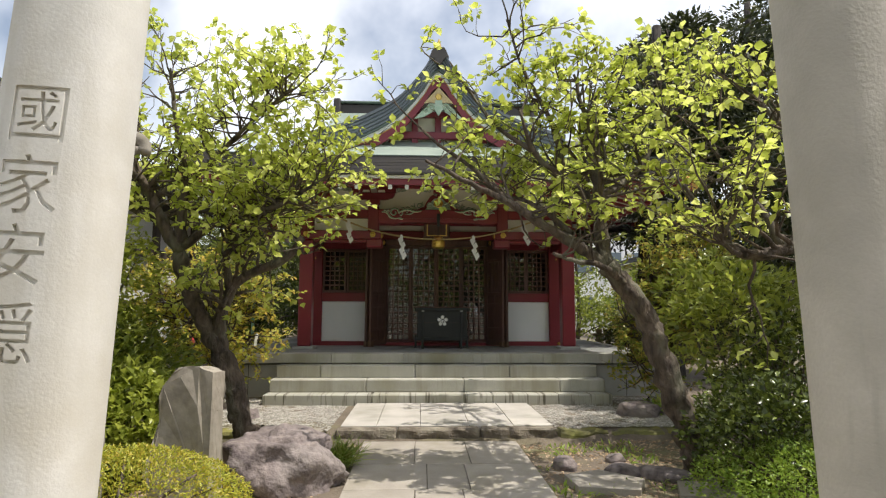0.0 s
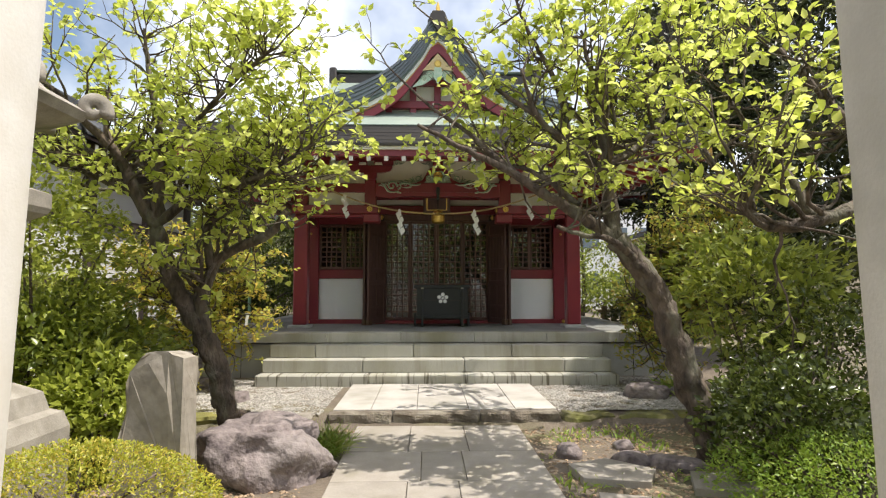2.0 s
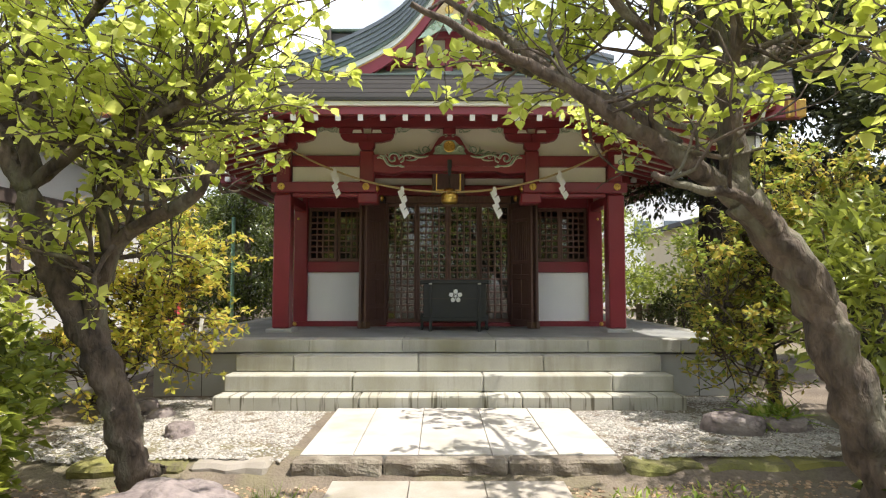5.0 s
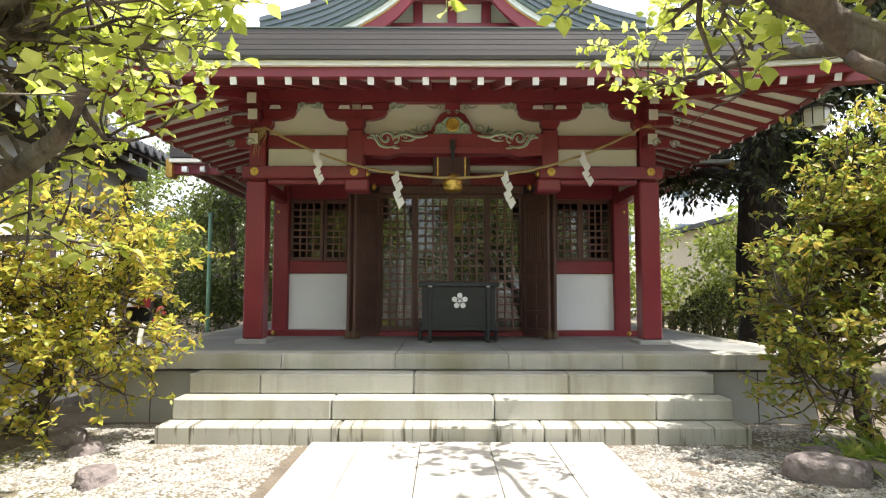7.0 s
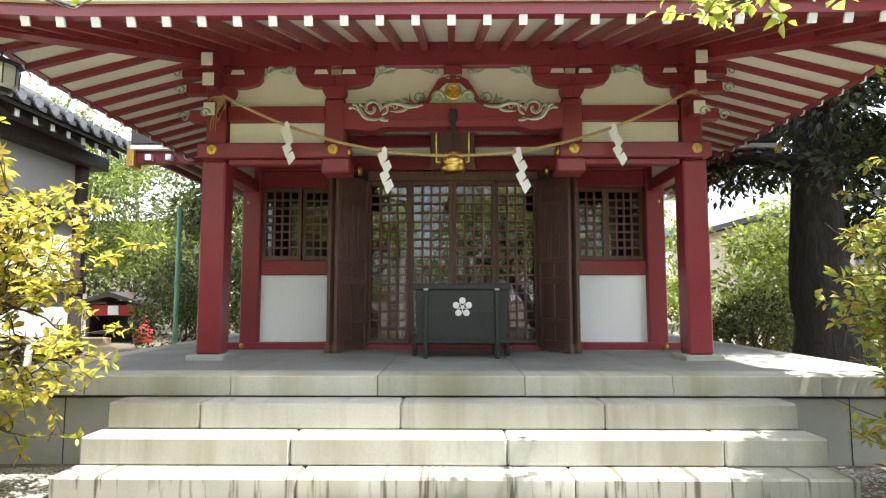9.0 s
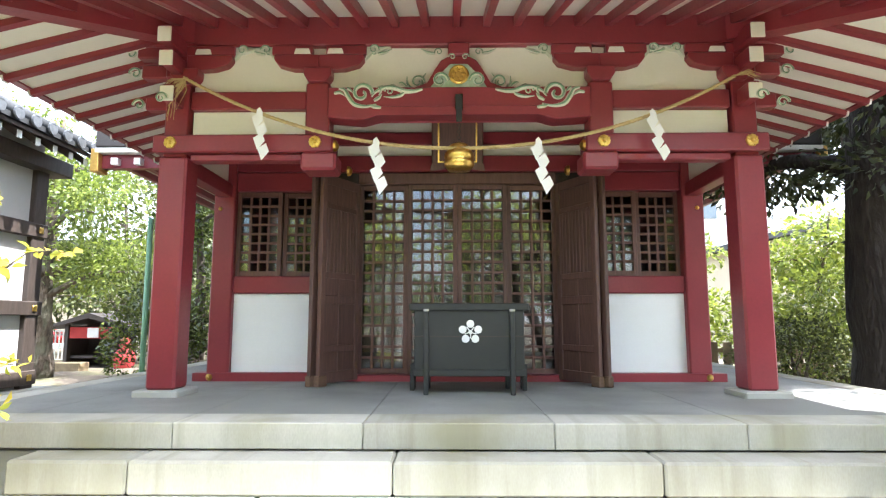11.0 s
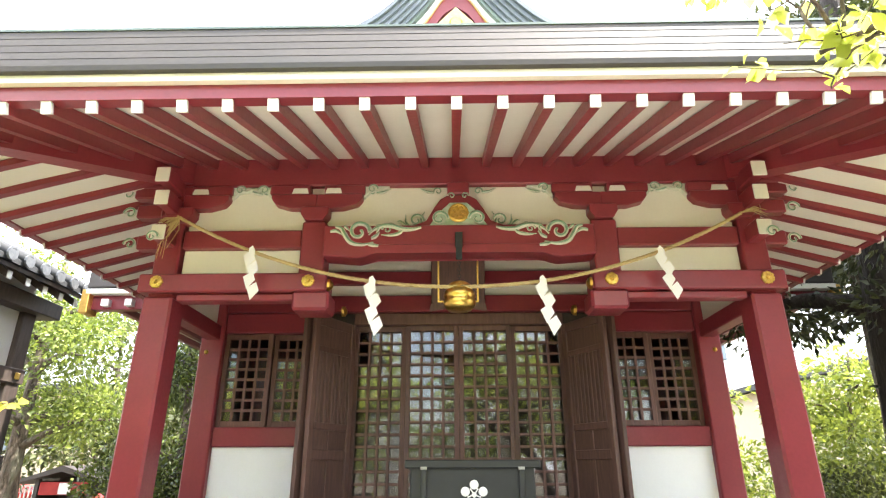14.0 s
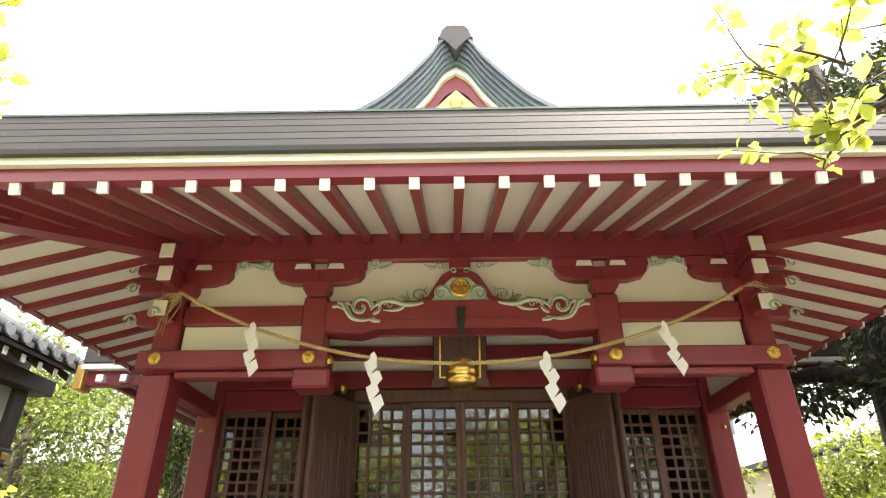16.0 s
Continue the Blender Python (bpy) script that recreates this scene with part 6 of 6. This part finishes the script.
def build_backdrop():
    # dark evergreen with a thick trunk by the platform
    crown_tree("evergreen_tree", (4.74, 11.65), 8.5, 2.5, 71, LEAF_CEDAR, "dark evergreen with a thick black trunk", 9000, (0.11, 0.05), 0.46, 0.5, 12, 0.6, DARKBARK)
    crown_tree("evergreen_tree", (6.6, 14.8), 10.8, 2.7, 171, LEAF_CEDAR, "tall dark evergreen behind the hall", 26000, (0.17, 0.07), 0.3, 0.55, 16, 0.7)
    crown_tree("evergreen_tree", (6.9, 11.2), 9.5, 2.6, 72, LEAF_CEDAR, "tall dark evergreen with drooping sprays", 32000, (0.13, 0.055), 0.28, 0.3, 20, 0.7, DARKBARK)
    crown_tree("broadleaf_tree", (-9.0, 18.0), 6.6, 3.2, 73, LEAF_GROVE, "leafy tree with a pale leaning trunk behind the halls", 15000, (0.11, 0.06), 0.24, 0.42, 10)
    crown_tree("broadleaf_tree", (-5.4, 17.2), 5.5, 1.9, 74, LEAF_DARK, "dark leafy tree behind the hall", 11000, (0.11, 0.055), 0.16, 0.2, 12)
    crown_tree("broadleaf_tree", (-13.5, 22.0), 8.0, 3.6, 75, LEAF_MID_SHADED, "leafy green tree behind the side hall", 8000, (0.18, 0.1), 0.2, 0.25, 10)
    crown_tree("broadleaf_tree", (7.6, 17.5), 4.0, 2.2, 76, LEAF_MID, "bright lime-green young tree behind the hall", 8000, (0.13, 0.075), 0.1, 0.12, 12)
    crown_tree("broadleaf_tree", (5.2, 20.0), 5.0, 2.0, 77, LEAF_MID, "bright lime-green tree beside the rear hall", 6000, (0.13, 0.075), 0.1, 0.15, 12)
    crown_tree("broadleaf_tree", (-6.5, 3.8), 6.0, 2.2, 78, LEAF_PLUM, "yellow-green tree beside the side hall", 6500, (0.12, 0.07), 0.14, 0.35, 10)
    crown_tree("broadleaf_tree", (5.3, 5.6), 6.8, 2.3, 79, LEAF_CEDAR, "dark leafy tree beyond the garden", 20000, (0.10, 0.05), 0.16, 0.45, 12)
    # grove whose leaf colour is darkened to stand in for shade
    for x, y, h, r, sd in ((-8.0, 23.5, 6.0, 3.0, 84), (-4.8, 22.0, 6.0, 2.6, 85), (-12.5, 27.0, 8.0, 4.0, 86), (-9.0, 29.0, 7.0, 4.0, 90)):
        crown_tree("broadleaf_tree", (x, y), h, r, sd, LEAF_MID_SHADED, "leafy green tree in the grove behind the halls", 8000, (0.17, 0.085), 0.18, 0.1, 12)
    for x, y, h, r, sd in ((-5.0, -7.0, 7.0, 3.2, 87), (0.8, -9.5, 8.0, 3.6, 88), (5.5, -7.0, 7.0, 3.2, 89), (-10.0, -4.0, 7.5, 3.4, 91), (10.0, -4.0, 7.5, 3.4, 92)):
        crown_tree("broadleaf_tree", (x, y), h, r, sd, LEAF_MID, "leafy green tree at the approach behind the gate", 8000, (0.17, 0.085), 0.2, 0.22, 12)
    shrub("hedge_bush", (5.2, 14.2, 0.75), (0.9, 0.8, 0.7), 3600, (0.07, 0.04), LEAF_MID_SHADED, "rounded green bush beside the platform", "bush", 81)
    shrub("hedge_bush", (6.6, 15.2, 1.0), (1.2, 0.9, 0.95), 4200, (0.085, 0.05), LEAF_MID, "light green bush beside the platform", "bush", 82)
    shrub("hedge_bush", (-5.4, 15.6, 0.8), (0.8, 0.8, 1.2), 3600, (0.08, 0.045), LEAF_DARK, "dark green bush behind the platform", "bush", 83)
    # houses beyond
    h = thing("house", "beige two-storey house with a shallow grey roof", "house")
    part("wall", box(11.0, 20.0, 25.0, 33.0, 0.0, 4.2, 0), BEIGE, h)
    part("roof", prism([(10.5, 4.15), (20.5, 6.2), (20.5, 6.45), (10.5, 4.35)], 24.4, 33.5), TILE, h, "grey sloping roof")
    part("window", box(14.4, 15.3, 24.94, 25.02, 2.6, 3.6, 0.02), GREYGLASS, h)
    part("vent", box(16.0, 16.25, 24.93, 25.02, 4.0, 4.25, 0.03), DARKWOOD, h)
    b = thing("apartment_building", "white apartment block with small windows", "building")
    part("wall", box(7.5, 16.0, 38.0, 46.0, 0.0, 13.0, 0), WHITE, b)
    for i in range(4):
        for k in range(4):
            part("window", box(8.3 + 1.9 * i, 9.4 + 1.9 * i, 37.93, 38.02, 1.2 + 3 * k, 2.6 + 3 * k, 0.03), GREYGLASS, b)
    part("parapet", box(7.3, 16.2, 37.8, 46.2, 13.0, 13.3, 0.03), CONC, b)
    # wooden fence on the far side
    f = thing("garden_fence", "low weathered wooden fence beside the platform", "fence")
    for k in range(16):
        part("slat", box(4.9 + 0.27 * k, 5.06 + 0.27 * k, 16.6, 16.64, 0.1, 1.05, 0.006), FENCE, f)
    for z in (0.4, 0.85):
        part("rail", box(4.8, 9.2, 16.64, 16.69, z, z + 0.08, 0.004), FENCE, f)
    # green pole at the corner
    V, F = [], []
    tube(V, F, [(-4.16, 13.0, 0.0), (-4.16, 13.0, 2.85)], [0.035, 0.035], 10)
    tagged(raw("pole", V, F, GREENPAINT, None, "slim green painted metal pole", True), category="pole")
    # small roofed shrine and a cloth-wrapped stone figure
    s = thing("roadside_shrine", "small roofed wooden shrine with red boards", "small shrine")
    part("roof", prism([(-10.9, 1.22), (-10.85, 1.30), (-9.7, 1.66), (-8.55, 1.30), (-8.5, 1.22), (-9.7, 1.52)], 20.6, 22.0), DARKWOOD, s, "dark gabled roof")
    part("back", box(-10.4, -9.0, 21.7, 21.75, 0.1, 1.4, 0.004), DARKWOOD, s)
    part("side", box(-10.4, -10.34, 20.8, 21.7, 0.1, 1.3, 0.004), DARKWOOD, s)
    part("red_board", box(-10.3, -9.0, 20.8, 20.84, 0.98, 1.28, 0.004), REDCLOTH, s, "red painted board")
    part("shelf", box(-10.3, -9.0, 20.9, 21.6, 0.45, 0.52, 0.004), DARKWOOD, s)
    for x in (-10.37, -9.03):
        part("post", box(x - 0.05, x + 0.05, 20.78, 20.88, 0.05, 1.35, 0.006), DARKWOOD, s)
    part("notice", box(-9.8, -9.5, 20.77, 20.798, 1.0, 1.26, 0), PAPER, s)
    st = part("statue", lathe([(0.2, 0.08), (0.24, 0.3), (0.27, 0.5), (0.2, 0.66), (0.11, 0.74), (0.15, 0.84), (0.13, 0.95), (0.03, 1.02)], (-8.6, 20.5), 14), REDCLOTH, None, "", True)
    tagged(st, "small stone statue wrapped in a red cloth", "statue")
    b = thing("wooden_box", "low pale wooden box on the ground", "box")
    part("crate", box(-10.2, -9.2, 19.6, 20.0, 0.05, 0.42, 0.02), FENCE, b)
    f = thing("iron_fence", "white painted iron railing beyond the trees", "fence")
    for k in range(22):
        part("bar", box(-13.2 + 0.12 * k, -13.17 + 0.12 * k, 23.6, 23.63, 0.1, 1.15, 0), WHITE_END, f)
    for z in (0.2, 1.1):
        part("rail", box(-13.25, -10.5, 23.59, 23.64, z, z + 0.05, 0), WHITE_END, f)
    w = thing("far_house", "beige house wall beyond the trees", "house")
    part("wall", box(-24.0, -5.0, 33.0, 34.0, 0.0, 5.0, 0), BEIGE, w)
    part("roof", box(-24.5, -4.5, 32.5, 34.5, 5.0, 5.3, 0.03), TILE, w)
    for k in range(5):
        part("window", box(-22.0 + 3.4 * k, -20.4 + 3.4 * k, 32.93, 33.02, 2.4, 3.8, 0.03), GREYGLASS, w)
    car = thing("parked_car", "red and white car parked behind the trees", "car")
    part("body", prism([(-18.2, 0.45), (-14.6, 0.45), (-14.5, 0.85), (-15.3, 1.0), (-15.9, 1.5), (-17.6, 1.5), (-18.2, 1.0)], 26.0, 27.7, bevel=0.06), CARRED, car)
    part("window", prism([(-17.5, 1.08), (-15.6, 1.08), (-16.1, 1.42), (-17.4, 1.42)], 25.97, 26.0), GREYGLASS, car)
    part("bumper", box(-14.62, -14.42, 26.05, 27.65, 0.42, 0.62, 0.03), WHITE_END, car)
    for x in (-17.4, -15.3):
        w2 = part("wheel", lathe([(0.30, -0.1), (0.32, -0.06), (0.32, 0.06), (0.30, 0.1)], (0, 0), 20), BLACK, car)
        w2.matrix_local = pose(x, 26.05, 0.42, 90, 0, 0)
        part("rim", lathe([(0.19, -0.11), (0.2, 0.11)], (0, 0), 14), WHITE_END, w2)
    # pale paving beside the side hall
    pv = thing("side_paving", "pale stone paving strip beside the side hall", "paving", kind="structure")
    for k in range(9):
        part("paving_stone", box(-5.04, -4.3, 5.2 + 0.95 * k, 6.14 + 0.95 * k, 0.0, 0.30, 0.01), FLAG, pv)

BEIGE = mat("beige_render", (0.52, 0.46, 0.34), (0.47, 0.41, 0.30), 0.85, 1.5, 50, 0.1)
GREYGLASS = mat("dark_glazing", (0.16, 0.20, 0.23), (0.10, 0.13, 0.15), 0.12, 1, 20, 0)
FENCE = mat("weathered_fence", (0.30, 0.23, 0.13), (0.2, 0.15, 0.09), 0.85, 8, 60, 0.3, spread=0.2)
GREENPAINT = mat("green_paint", (0.24, 0.46, 0.30), (0.20, 0.40, 0.26), 0.45, 5, 40, 0.05)
REDCLOTH = mat("red_cloth", (0.42, 0.04, 0.035), (0.34, 0.03, 0.03), 0.8, 8, 60, 0.1)
CARRED = mat("red_car_paint", (0.5, 0.03, 0.025), (0.46, 0.03, 0.025), 0.25, 3, 40, 0.0, coat=0.5)

build_side_hall()
build_rear_hall()
lantern_lamp((3.76, 8.9, 3.30), "frosted glass lantern hanging under the eaves corner")
lantern_lamp((-3.76, 8.9, 3.30), "frosted glass lantern hanging under the eaves corner beside the side hall")
build_stone_lantern()
build_backdrop()
